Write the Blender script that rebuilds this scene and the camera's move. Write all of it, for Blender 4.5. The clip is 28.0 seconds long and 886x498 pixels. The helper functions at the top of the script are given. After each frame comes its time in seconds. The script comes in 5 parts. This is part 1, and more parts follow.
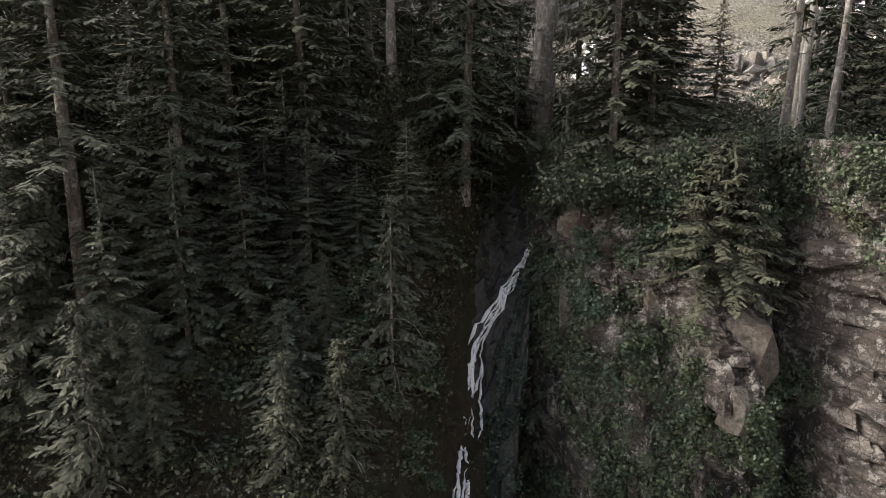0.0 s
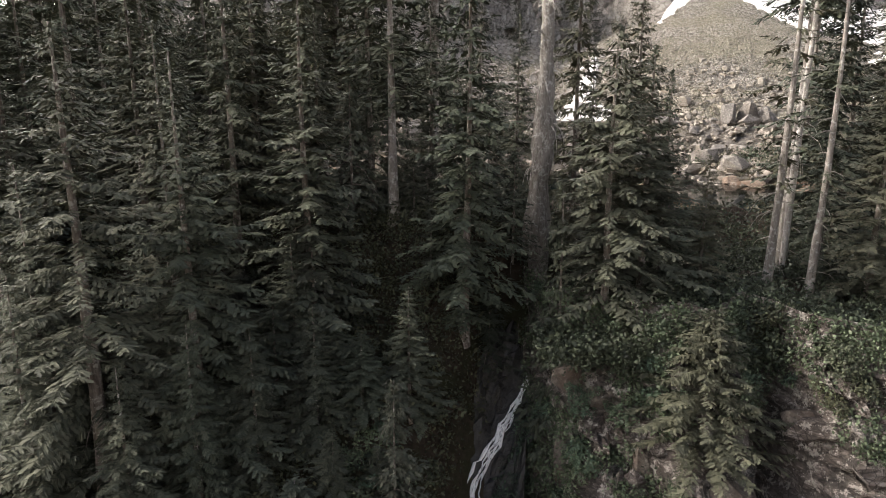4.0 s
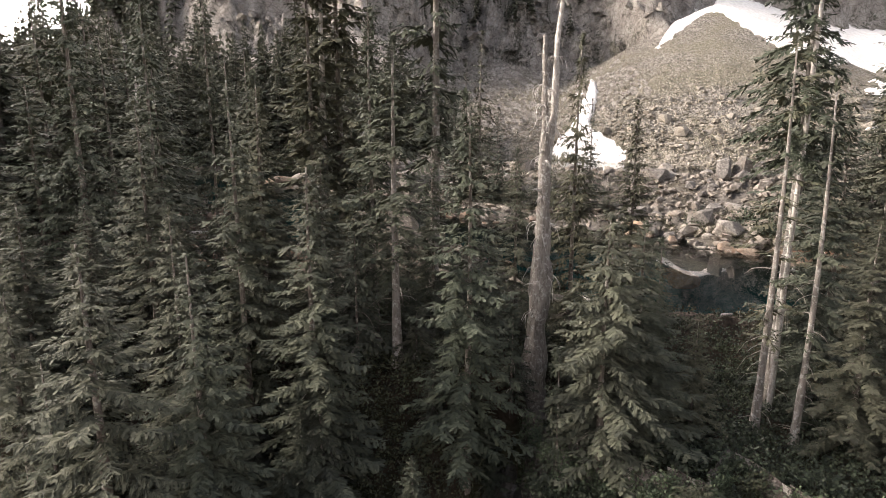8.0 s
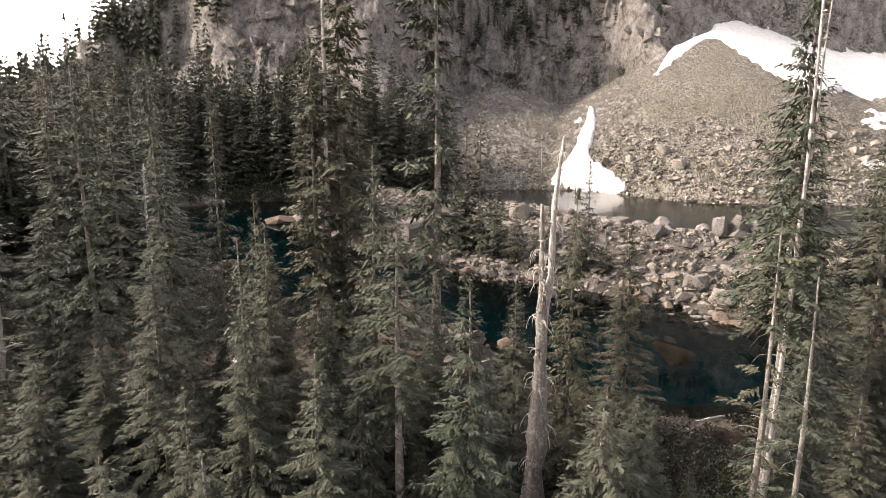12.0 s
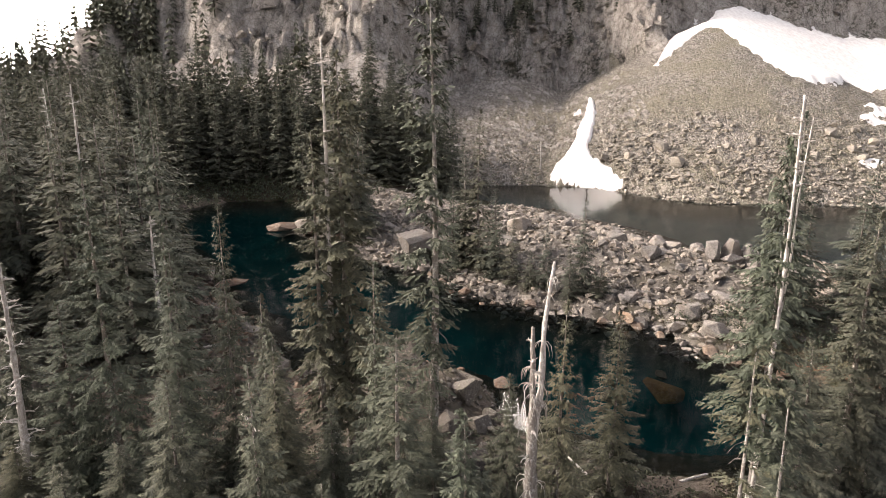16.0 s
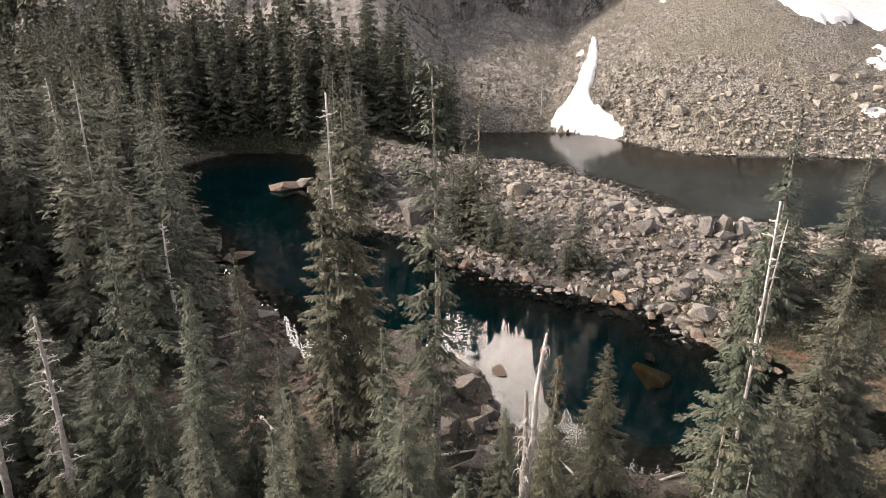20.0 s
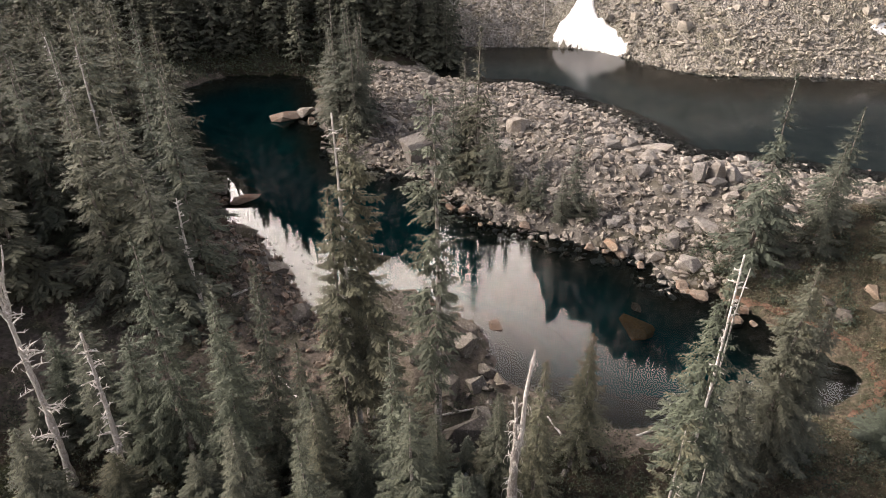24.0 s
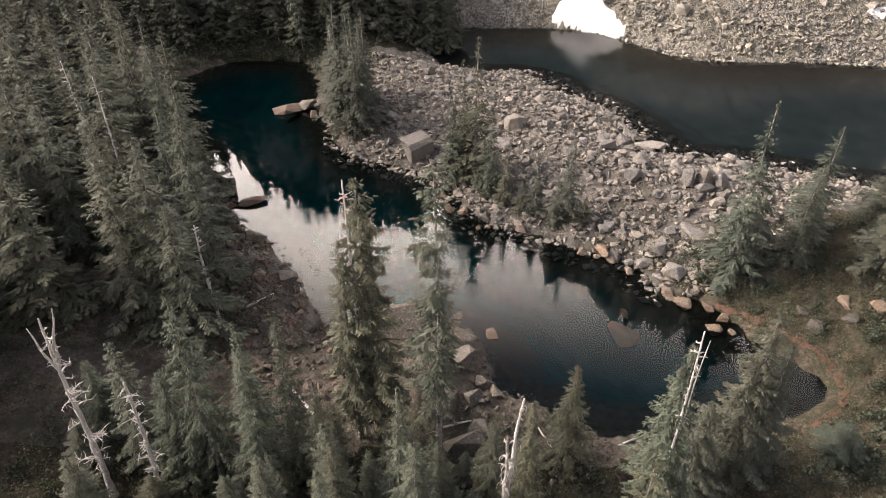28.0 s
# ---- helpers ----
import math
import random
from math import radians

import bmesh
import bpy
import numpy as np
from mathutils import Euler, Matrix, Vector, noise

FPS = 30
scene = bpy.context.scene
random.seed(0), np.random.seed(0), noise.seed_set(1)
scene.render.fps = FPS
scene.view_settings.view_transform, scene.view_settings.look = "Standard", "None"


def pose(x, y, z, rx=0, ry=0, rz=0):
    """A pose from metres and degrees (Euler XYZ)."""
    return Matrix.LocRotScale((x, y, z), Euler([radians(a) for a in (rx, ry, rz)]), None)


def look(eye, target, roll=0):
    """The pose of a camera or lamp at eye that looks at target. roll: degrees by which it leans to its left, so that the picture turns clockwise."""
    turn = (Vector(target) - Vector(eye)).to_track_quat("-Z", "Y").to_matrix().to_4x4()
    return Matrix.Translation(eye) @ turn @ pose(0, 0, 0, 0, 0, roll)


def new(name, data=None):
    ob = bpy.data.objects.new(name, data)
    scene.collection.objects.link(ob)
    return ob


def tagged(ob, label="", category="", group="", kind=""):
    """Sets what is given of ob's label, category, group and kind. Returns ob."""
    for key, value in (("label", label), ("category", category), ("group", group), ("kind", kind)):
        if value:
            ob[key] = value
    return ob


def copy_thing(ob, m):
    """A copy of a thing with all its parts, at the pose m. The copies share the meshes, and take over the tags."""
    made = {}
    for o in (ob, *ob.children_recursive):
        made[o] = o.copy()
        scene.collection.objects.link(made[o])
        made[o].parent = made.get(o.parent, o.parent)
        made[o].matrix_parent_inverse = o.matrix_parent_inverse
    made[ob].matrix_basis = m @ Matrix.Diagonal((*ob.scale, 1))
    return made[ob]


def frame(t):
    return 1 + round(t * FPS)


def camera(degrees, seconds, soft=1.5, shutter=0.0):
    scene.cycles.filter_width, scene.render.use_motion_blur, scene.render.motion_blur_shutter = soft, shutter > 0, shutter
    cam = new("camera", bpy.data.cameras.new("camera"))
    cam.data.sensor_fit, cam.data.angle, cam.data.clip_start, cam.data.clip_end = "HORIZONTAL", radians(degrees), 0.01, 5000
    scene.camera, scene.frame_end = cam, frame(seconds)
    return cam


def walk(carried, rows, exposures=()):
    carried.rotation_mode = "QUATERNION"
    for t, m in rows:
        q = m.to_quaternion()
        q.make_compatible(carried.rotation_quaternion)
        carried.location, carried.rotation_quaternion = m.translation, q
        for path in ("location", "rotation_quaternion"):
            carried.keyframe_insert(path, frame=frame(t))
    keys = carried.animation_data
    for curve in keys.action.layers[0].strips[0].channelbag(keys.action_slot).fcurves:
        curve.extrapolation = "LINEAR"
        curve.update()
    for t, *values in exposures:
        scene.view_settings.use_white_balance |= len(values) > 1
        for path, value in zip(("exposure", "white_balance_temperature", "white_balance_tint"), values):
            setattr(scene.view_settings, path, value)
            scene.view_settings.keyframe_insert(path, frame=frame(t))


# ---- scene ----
cam = camera(68.7, 28.0, soft=0.6)
METRES, EYE, TILT, LEAN, TURN = 50.0, 2.2, -13.0, 0.0, 0.0
ROWS = [
    (0.0, 0.0, 0.0, 0.0, 0.0, -0.0, -0.0),
    (0.5, -0.0002, -0.0025, 0.0138, -0.01, 0.04, 0.01),
    (1.0, -0.0001, -0.0049, 0.0273, -0.05, 0.06, 0.01),
    (1.5, 0.0, -0.0072, 0.0405, -0.05, 0.09, 0.02),
    (2.0, -0.0002, -0.0103, 0.0542, -0.06, 0.08, 0.02),
    (2.5, -0.0002, -0.0136, 0.0677, -0.08, 0.1, 0.02),
    (3.0, -0.0003, -0.0167, 0.0815, -0.09, 0.11, 0.01),
    (3.5, -0.0006, -0.0203, 0.0952, -0.09, 0.17, 0.01),
    (5.5, -0.0011, -0.0347, 0.1543, -0.05, 0.34, 0.09),
    (6.0, -0.0013, -0.0386, 0.169, -0.06, 0.4, 0.08),
    (6.5, -0.0013, -0.0413, 0.1836, -0.06, 0.47, 0.09),
    (7.0, -0.0014, -0.0435, 0.1987, -0.06, 0.51, 0.09),
    (7.5, -0.0015, -0.0462, 0.2144, -0.07, 0.58, 0.09),
    (8.0, -0.0017, -0.0499, 0.2308, -0.07, 0.65, 0.14),
    (8.5, -0.0017, -0.0538, 0.2474, -0.07, 0.68, 0.14),
    (9.0, -0.0021, -0.0578, 0.2642, -0.07, 0.71, 0.13),
    (9.5, -0.0025, -0.061, 0.2794, -0.07, 0.77, 0.14),
    (10.0, -0.003, -0.064, 0.2958, -0.09, 0.82, 0.1),
    (10.5, -0.0036, -0.0676, 0.3124, -0.1, 0.85, 0.1),
    (11.0, -0.0034, -0.0702, 0.3298, -0.1, 0.87, 0.07),
    (11.5, -0.0034, -0.0728, 0.3478, -0.11, 0.94, 0.04),
    (12.0, -0.0033, -0.0768, 0.3646, -0.12, 1.0, 0.01),
    (12.5, -0.0039, -0.0813, 0.381, -0.15, 1.01, -0.02),
    (14.5, -0.0027, -0.0982, 0.4457, -0.12, 0.46, -0.03),
    (15.0, -0.0013, -0.1028, 0.4621, -0.11, -0.07, -0.0),
    (15.5, -0.0006, -0.1072, 0.4814, -0.12, -0.82, 0.02),
    (16.0, -0.0004, -0.1123, 0.5011, -0.12, -1.6, 0.05),
    (16.5, -0.0013, -0.1166, 0.5202, -0.12, -2.38, 0.07),
    (17.0, -0.0023, -0.1212, 0.5396, -0.12, -3.17, 0.1),
    (17.5, -0.0022, -0.1262, 0.5596, -0.12, -4.01, 0.12),
    (18.0, -0.0016, -0.1309, 0.5792, -0.12, -4.85, 0.14),
    (18.5, -0.002, -0.1355, 0.5989, -0.13, -5.72, 0.15),
    (19.0, -0.0021, -0.1398, 0.6178, -0.13, -6.68, 0.16),
    (19.5, -0.0021, -0.1446, 0.6371, -0.14, -7.68, 0.19),
    (20.0, -0.002, -0.1493, 0.6556, -0.13, -8.7, 0.2),
    (20.5, -0.0019, -0.1541, 0.6745, -0.13, -9.75, 0.22),
    (21.0, -0.0019, -0.1586, 0.694, -0.15, -10.91, 0.24),
    (21.5, -0.0025, -0.1616, 0.7146, -0.15, -12.13, 0.23),
    (23.5, -0.0018, -0.1793, 0.795, -0.14, -17.07, 0.4),
    (24.0, -0.0013, -0.184, 0.8154, -0.15, -18.28, 0.41),
    (24.5, -0.0017, -0.1889, 0.8353, -0.18, -19.44, 0.45),
    (25.0, -0.0017, -0.1945, 0.8551, -0.19, -20.5, 0.45),
    (25.5, -0.0017, -0.1999, 0.8744, -0.2, -21.44, 0.47),
    (26.0, -0.0019, -0.2047, 0.8938, -0.21, -22.03, 0.49),
    (26.5, -0.0017, -0.2095, 0.9138, -0.21, -22.28, 0.51),
    (27.0, -0.0014, -0.2145, 0.9335, -0.22, -22.27, 0.51),
    (27.5, -0.0011, -0.2193, 0.9537, -0.22, -22.26, 0.5),
    (28.0, -0.0009, -0.2248, 0.9736, -0.23, -22.23, 0.51),
]
walk(cam, [(t, pose(0, 0, EYE, TILT, LEAN, TURN) @ pose(METRES * x, METRES * y, METRES * z, 90 + pitch, roll, yaw)) for t, x, y, z, yaw, pitch, roll in ROWS],
     exposures=[(0.0, 0.4, 6300, 11), (12.0, 0.5, 6720, 17), (28.0, 0.27, 6600, 17)])

# ---------------------------------------------------------------- sky and sun
SUN_EL, SUN_AZ = 38.0, -85.0          # degrees; azimuth from +y, minus is to -x
VEIL_AZ = -38.0                       # where the bright veil of cloud is thickest
world = bpy.data.worlds.new("sky")
scene.world = world
world.use_nodes = True
wn = world.node_tree.nodes
sky = wn.new("ShaderNodeTexSky")
sky.sky_type = "NISHITA"
sky.sun_disc = False
sky.sun_elevation, sky.sun_rotation = radians(SUN_EL), radians(SUN_AZ)
sky.altitude, sky.air_density, sky.dust_density, sky.ozone_density = 1200, 1.0, 4.0, 0.6
wn["Background"].inputs["Strength"].default_value = 0.12
# thin bright overcast: strongest low beyond the tarns, thinning overhead, with soft cloud edges
wl = world.node_tree.links
way = wn.new("ShaderNodeTexCoord").outputs["Generated"]
parts = wn.new("ShaderNodeSeparateXYZ")
wl.new(way, parts.inputs[0])
veil = wn.new("ShaderNodeMapRange")
veil.interpolation_type = "SMOOTHSTEP"
for k, v in zip(("From Min", "From Max", "To Min", "To Max"), (0.56, 0.73, 1.0, 0.03)):
    veil.inputs[k].default_value = v
wl.new(parts.outputs[2], veil.inputs[0])
toward = wn.new("ShaderNodeVectorMath")
toward.operation = "DOT_PRODUCT"
toward.inputs[1].default_value = (math.sin(radians(VEIL_AZ)), math.cos(radians(VEIL_AZ)), 0)
wl.new(way, toward.inputs[0])
side = wn.new("ShaderNodeMapRange")
for k, v in zip(("From Min", "From Max", "To Min", "To Max"), (-0.05, 0.6, 0.09, 1.1)):
    side.inputs[k].default_value = v
wl.new(toward.outputs["Value"], side.inputs[0])
puff = wn.new("ShaderNodeTexNoise")
puff.inputs["Scale"].default_value = 2.6
puff.inputs["Detail"].default_value = 4
wl.new(way, puff.inputs["Vector"])
cloud = wn.new("ShaderNodeMapRange")
for k, v in zip(("From Min", "From Max", "To Min", "To Max"), (0.35, 0.65, 0.7, 1.15)):
    cloud.inputs[k].default_value = v
wl.new(puff.outputs["Fac"], cloud.inputs[0])
amount = veil.outputs[0]
for other in (side.outputs[0], cloud.outputs[0]):
    mul = wn.new("ShaderNodeMath")
    mul.operation = "MULTIPLY"
    wl.new(amount, mul.inputs[0])
    wl.new(other, mul.inputs[1])
    amount = mul.outputs[0]
haze = wn.new("ShaderNodeMix")
haze.data_type, haze.blend_type = "RGBA", "ADD"
haze.inputs[0].default_value = 1.0
tint = wn.new("ShaderNodeVectorMath")
tint.operation = "SCALE"
tint.inputs[0].default_value = (82.0, 75.5, 67.5)
wl.new(amount, tint.inputs["Scale"])
wl.new(sky.outputs[0], haze.inputs[6])
wl.new(tint.outputs[0], haze.inputs[7])
wl.new(haze.outputs[2], wn["Background"].inputs["Color"])
sun = new("sun", bpy.data.lights.new("sun", "SUN"))
sun.data.energy, sun.data.angle, sun.data.color = 3.4, radians(4), (1.0, 0.92, 0.82)
sd = Vector((math.sin(radians(SUN_AZ)) * math.cos(radians(SUN_EL)), math.cos(radians(SUN_AZ)) * math.cos(radians(SUN_EL)), math.sin(radians(SUN_EL))))
sun.matrix_world = look(sd * 300, (0, 0, 0))


# ---------------------------------------------------------------- materials
class Nodes:
    """Small helper to write node materials."""

    def __init__(self, name):
        self.mat = bpy.data.materials.new(name)
        self.mat.use_nodes = True
        self.tree = self.mat.node_tree
        self.bsdf = self.tree.nodes["Principled BSDF"]
        self.pos = self.add("ShaderNodeNewGeometry").outputs["Position"]

    def add(self, kind, **props):
        n = self.tree.nodes.new(kind)
        for k, v in props.items():
            setattr(n, k, v)
        return n

    def link(self, a, b):
        self.tree.links.new(a, b)

    def noise(self, scale, detail=4.0, rough=0.6, vec=None, stretch=None):
        n = self.add("ShaderNodeTexNoise")
        n.inputs["Scale"].default_value = scale
        n.inputs["Detail"].default_value = detail
        n.inputs["Roughness"].default_value = rough
        v = vec or self.pos
        if stretch:
            m = self.add("ShaderNodeMapping")
            m.inputs["Scale"].default_value = stretch
            self.link(v, m.inputs["Vector"])
            v = m.outputs[0]
        self.link(v, n.inputs["Vector"])
        return n.outputs["Fac"]

    def voronoi(self, scale, feature="F1", out="Distance"):
        n = self.add("ShaderNodeTexVoronoi", feature=feature)
        n.inputs["Scale"].default_value = scale
        self.link(self.pos, n.inputs["Vector"])
        return n.outputs[out]

    def ramp(self, fac, *stops):
        n = self.add("ShaderNodeValToRGB")
        els = n.color_ramp.elements
        while len(els) < len(stops):
            els.new(0.5)
        for e, (p, c) in zip(els, stops):
            e.position = p
            e.color = (*c, 1) if len(c) == 3 else c
        self.link(fac, n.inputs[0])
        return n.outputs[0]

    def mix(self, fac, a, b, mode="MIX"):
        n = self.add("ShaderNodeMix", data_type="RGBA", blend_type=mode)
        for sock, v in ((n.inputs[0], fac), (n.inputs[6], a), (n.inputs[7], b)):
            if isinstance(v, (int, float)):
                sock.default_value = v
            elif isinstance(v, tuple):
                sock.default_value = (*v, 1)
            else:
                self.link(v, sock)
        return n.outputs[2]

    def calc(self, op, a, b=0.0, clamp=False):
        n = self.add("ShaderNodeMath", operation=op, use_clamp=clamp)
        for sock, v in ((n.inputs[0], a), (n.inputs[1], b)):
            if isinstance(v, (int, float)):
                sock.default_value = v
            else:
                self.link(v, sock)
        return n.outputs[0]

    def random(self):
        return self.add("ShaderNodeObjectInfo").outputs["Random"]

    def island(self):
        return self.add("ShaderNodeNewGeometry").outputs["Random Per Island"]

    def done(self, colour, rough=0.9, bump=None, height=0.1, strength=0.6, spec=0.3):
        if isinstance(colour, tuple):
            self.bsdf.inputs["Base Color"].default_value = (*colour, 1)
        else:
            self.link(colour, self.bsdf.inputs["Base Color"])
        if isinstance(rough, (int, float)):
            self.bsdf.inputs["Roughness"].default_value = rough
        else:
            self.link(rough, self.bsdf.inputs["Roughness"])
        self.bsdf.inputs["Specular IOR Level"].default_value = spec
        if bump is not None:
            b = self.add("ShaderNodeBump")
            b.inputs["Distance"].default_value = height
            b.inputs["Strength"].default_value = strength
            self.link(bump, b.inputs["Height"])
            self.link(b.outputs[0], self.bsdf.inputs["Normal"])
        return self.mat


def needle_material(name, dark, light):
    m = Nodes(name)
    c = m.ramp(m.island(), (0.0, tuple(v * 1.8 for v in dark)), (0.5, tuple(v * 0.85 for v in light)), (1.0, tuple(v * 1.25 for v in light)))
    n = m.noise(0.9, 3)
    c = m.mix(m.ramp(n, (0.42, (0, 0, 0)), (0.7, (0.35, 0.35, 0.35))), c, tuple(v * 1.3 for v in light))
    hue = m.ramp(m.random(), (0.0, (0.86, 0.95, 0.92)), (0.5, (1.0, 1.0, 1.0)), (1.0, (1.1, 1.03, 0.92)))
    c = m.mix(1.0, c, hue, "MULTIPLY")
    return m.done(c, 0.75, spec=0.25)


def bark_material(name, dark, light, lichen):
    m = Nodes(name)
    ridges = m.noise(9, 5, 0.7, stretch=(1, 1, 0.18))
    c = m.ramp(ridges, (0.3, dark), (0.62, light))
    spots = m.ramp(m.noise(5, 4, 0.75), (0.52, (0, 0, 0)), (0.62, (1, 1, 1)))
    c = m.mix(spots, c, lichen)
    return m.done(c, 0.95, ridges, 0.06, 0.8)


def rock_material(name, dark, light, stain, scale=1.0, lichen=(0.36, 0.36, 0.33)):
    m = Nodes(name)
    big = m.noise(0.55 * scale, 4, 0.6)
    fine = m.noise(5 * scale, 6, 0.7)
    c = m.ramp(fine, (0.3, dark), (0.68, light))
    c = m.mix(m.ramp(big, (0.5, (0, 0, 0)), (0.68, (1, 1, 1))), c, stain)
    c = m.mix(m.ramp(m.noise(3.1 * scale, 5, 0.8), (0.58, (0, 0, 0)), (0.66, (0.8, 0.8, 0.8))), c, lichen)
    tone = m.ramp(m.random(), (0.0, (0.72, 0.7, 0.68)), (0.6, (1, 1, 1)), (1.0, (1.2, 1.14, 1.05)))
    c = m.mix(1.0, c, tone, "MULTIPLY")
    tone2 = m.ramp(m.island(), (0.0, (0.75, 0.74, 0.72)), (1.0, (1.15, 1.12, 1.06)))
    c = m.mix(1.0, c, tone2, "MULTIPLY")
    return m.done(c, 0.9, m.calc("ADD", fine, m.calc("MULTIPLY", m.voronoi(1.4 * scale, "DISTANCE_TO_EDGE"), 1.2)), 0.12 / scale, 0.7)


NEEDLES = needle_material("hemlock_needles", (0.025, 0.027, 0.02), (0.082, 0.086, 0.059))
NEEDLES_DARK = needle_material("shaded_fir_needles", (0.025, 0.028, 0.021), (0.068, 0.072, 0.053))
PALE_BARK = bark_material("pale_scaly_bark", (0.1, 0.088, 0.076), (0.27, 0.245, 0.215), (0.4, 0.385, 0.35))
BARK = bark_material("grey_bark", (0.06, 0.05, 0.042), (0.2, 0.175, 0.15), (0.34, 0.33, 0.29))
DEADWOOD = bark_material("weathered_deadwood", (0.2, 0.182, 0.158), (0.48, 0.45, 0.405), (0.6, 0.58, 0.54))
ROCK_PALE = rock_material("pale_granite", (0.085, 0.08, 0.075), (0.30, 0.284, 0.267), (0.15, 0.132, 0.114))
ROCK_DARK = rock_material("dark_mossy_rock", (0.045, 0.041, 0.037), (0.16, 0.146, 0.13), (0.075, 0.07, 0.05))
ROCK_TALUS = rock_material("talus_rubble", (0.15, 0.14, 0.122), (0.40, 0.375, 0.33), (0.27, 0.245, 0.195))
ROCK_RUST = rock_material("rust_brown_rock", (0.09, 0.07, 0.055), (0.25, 0.2, 0.16), (0.17, 0.11, 0.075))
ROCK_SUNK = rock_material("algae_orange_rock", (0.3, 0.16, 0.07), (0.68, 0.38, 0.18), (0.42, 0.22, 0.1), 0.8, (0.45, 0.32, 0.2))
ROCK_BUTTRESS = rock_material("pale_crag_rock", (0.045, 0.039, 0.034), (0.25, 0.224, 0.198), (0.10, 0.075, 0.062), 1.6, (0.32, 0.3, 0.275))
CLIFF = rock_material("cliff_rock", (0.035, 0.03, 0.026), (0.19, 0.163, 0.14), (0.10, 0.068, 0.054), 0.9, (0.27, 0.25, 0.22))


def crag_material():
    """Layered brown crag rock with cracks, damp streaks and pale fresh faces."""
    m = Nodes("layered_crag_rock")
    layers = m.noise(1.1, 6, 0.7, stretch=(0.5, 0.5, 2.2))
    fine = m.noise(7, 6, 0.75)
    cracks = m.voronoi(0.85, "DISTANCE_TO_EDGE")
    c = m.ramp(layers, (0.3, (0.026, 0.022, 0.019)), (0.5, (0.12, 0.099, 0.086)), (0.66, (0.33, 0.29, 0.256)))
    c = m.mix(m.ramp(fine, (0.35, (0.7, 0.7, 0.7)), (0.6, (0, 0, 0))), c, (0.05, 0.042, 0.036))
    c = m.mix(m.ramp(m.noise(0.4, 4, 0.6, stretch=(1, 1, 0.35)), (0.52, (0, 0, 0)), (0.62, (0.85, 0.85, 0.85))), c, (0.03, 0.028, 0.025))
    c = m.mix(m.ramp(cracks, (0.0, (0.6, 0.6, 0.6)), (0.02, (0, 0, 0))), c, (0.03, 0.026, 0.022))
    small = m.voronoi(2.7, "DISTANCE_TO_EDGE")
    c = m.mix(m.ramp(small, (0.0, (0.85, 0.85, 0.85)), (0.035, (0, 0, 0))), c, (0.02, 0.017, 0.014))
    c = m.mix(m.ramp(m.noise(2.4, 5, 0.8), (0.53, (0, 0, 0)), (0.6, (0.85, 0.85, 0.85))), c, (0.38, 0.35, 0.31))
    h = m.calc("ADD", m.calc("MULTIPLY", layers, 1.4), m.calc("ADD", m.calc("MULTIPLY", fine, 0.35), m.calc("MINIMUM", m.calc("MULTIPLY", cracks, 2.0), 0.22)))
    return m.done(c, 0.85, h, 0.3, 1.0, spec=0.3)


CRAG = crag_material()


def wall_material():
    """Ribbed grey wall rock with dark streaks and scrub on its ledges."""
    m = Nodes("wall_rock")
    ribs = m.noise(0.3, 8, 0.78, stretch=(1, 0.8, 0.8))
    c = m.ramp(ribs, (0.32, (0.16, 0.142, 0.123)), (0.46, (0.36, 0.328, 0.288)), (0.62, (0.54, 0.505, 0.455)))
    c = m.mix(m.ramp(m.noise(0.9, 6, 0.8), (0.38, (0.6, 0.6, 0.6)), (0.47, (0, 0, 0))), c, (0.09, 0.08, 0.068))
    joints = m.voronoi(0.22, "DISTANCE_TO_EDGE")
    c = m.mix(m.ramp(joints, (0.0, (0.6, 0.6, 0.6)), (0.035, (0, 0, 0))), c, (0.09, 0.08, 0.07))
    c = m.mix(m.ramp(m.noise(2.6, 5, 0.8), (0.40, (0.6, 0.6, 0.6)), (0.46, (0, 0, 0))), c, (0.14, 0.124, 0.106))
    scrub = m.calc("MULTIPLY", m.noise(0.06, 4, 0.7), m.noise(0.8, 5, 0.8))
    c = m.mix(m.ramp(scrub, (0.29, (0, 0, 0)), (0.35, (0.9, 0.9, 0.9))), c, (0.065, 0.066, 0.045))
    return m.done(c, 0.95, m.calc("ADD", ribs, m.calc("MULTIPLY", m.noise(1.2, 6, 0.75), 0.4)), 2.2, 1.0, spec=0.15)


WALL = wall_material()


def floor_material(name, dark, mid, moss, patch=0.35):
    m = Nodes(name)
    c = m.ramp(m.noise(2.2, 6, 0.75), (0.3, dark), (0.7, mid))
    c = m.mix(m.ramp(m.noise(patch, 5, 0.7), (0.45, (0, 0, 0)), (0.62, (1, 1, 1))), c, moss)
    return m.done(c, 1.0, m.noise(4, 6, 0.8), 0.25, 0.9, spec=0.1)


FLOOR = floor_material("forest_floor", (0.022, 0.018, 0.014), (0.08, 0.062, 0.046), (0.042, 0.046, 0.024))
HEATH = floor_material("heath_and_grass", (0.03, 0.026, 0.019), (0.15, 0.12, 0.085), (0.05, 0.052, 0.032), 0.7)
BANK = floor_material("stony_bank_soil", (0.05, 0.042, 0.034), (0.19, 0.158, 0.128), (0.07, 0.066, 0.046), 0.3)
# Moraine soil colour also carries painted shade for the gaps between stones.
MORAINE = floor_material("moraine_soil_gap_shade", (0.06, 0.054, 0.047), (0.21, 0.192, 0.17), (0.1, 0.09, 0.07), 0.25)
MEADOW = floor_material("green_hillside", (0.04, 0.042, 0.03), (0.14, 0.13, 0.1), (0.06, 0.066, 0.042), 0.12)


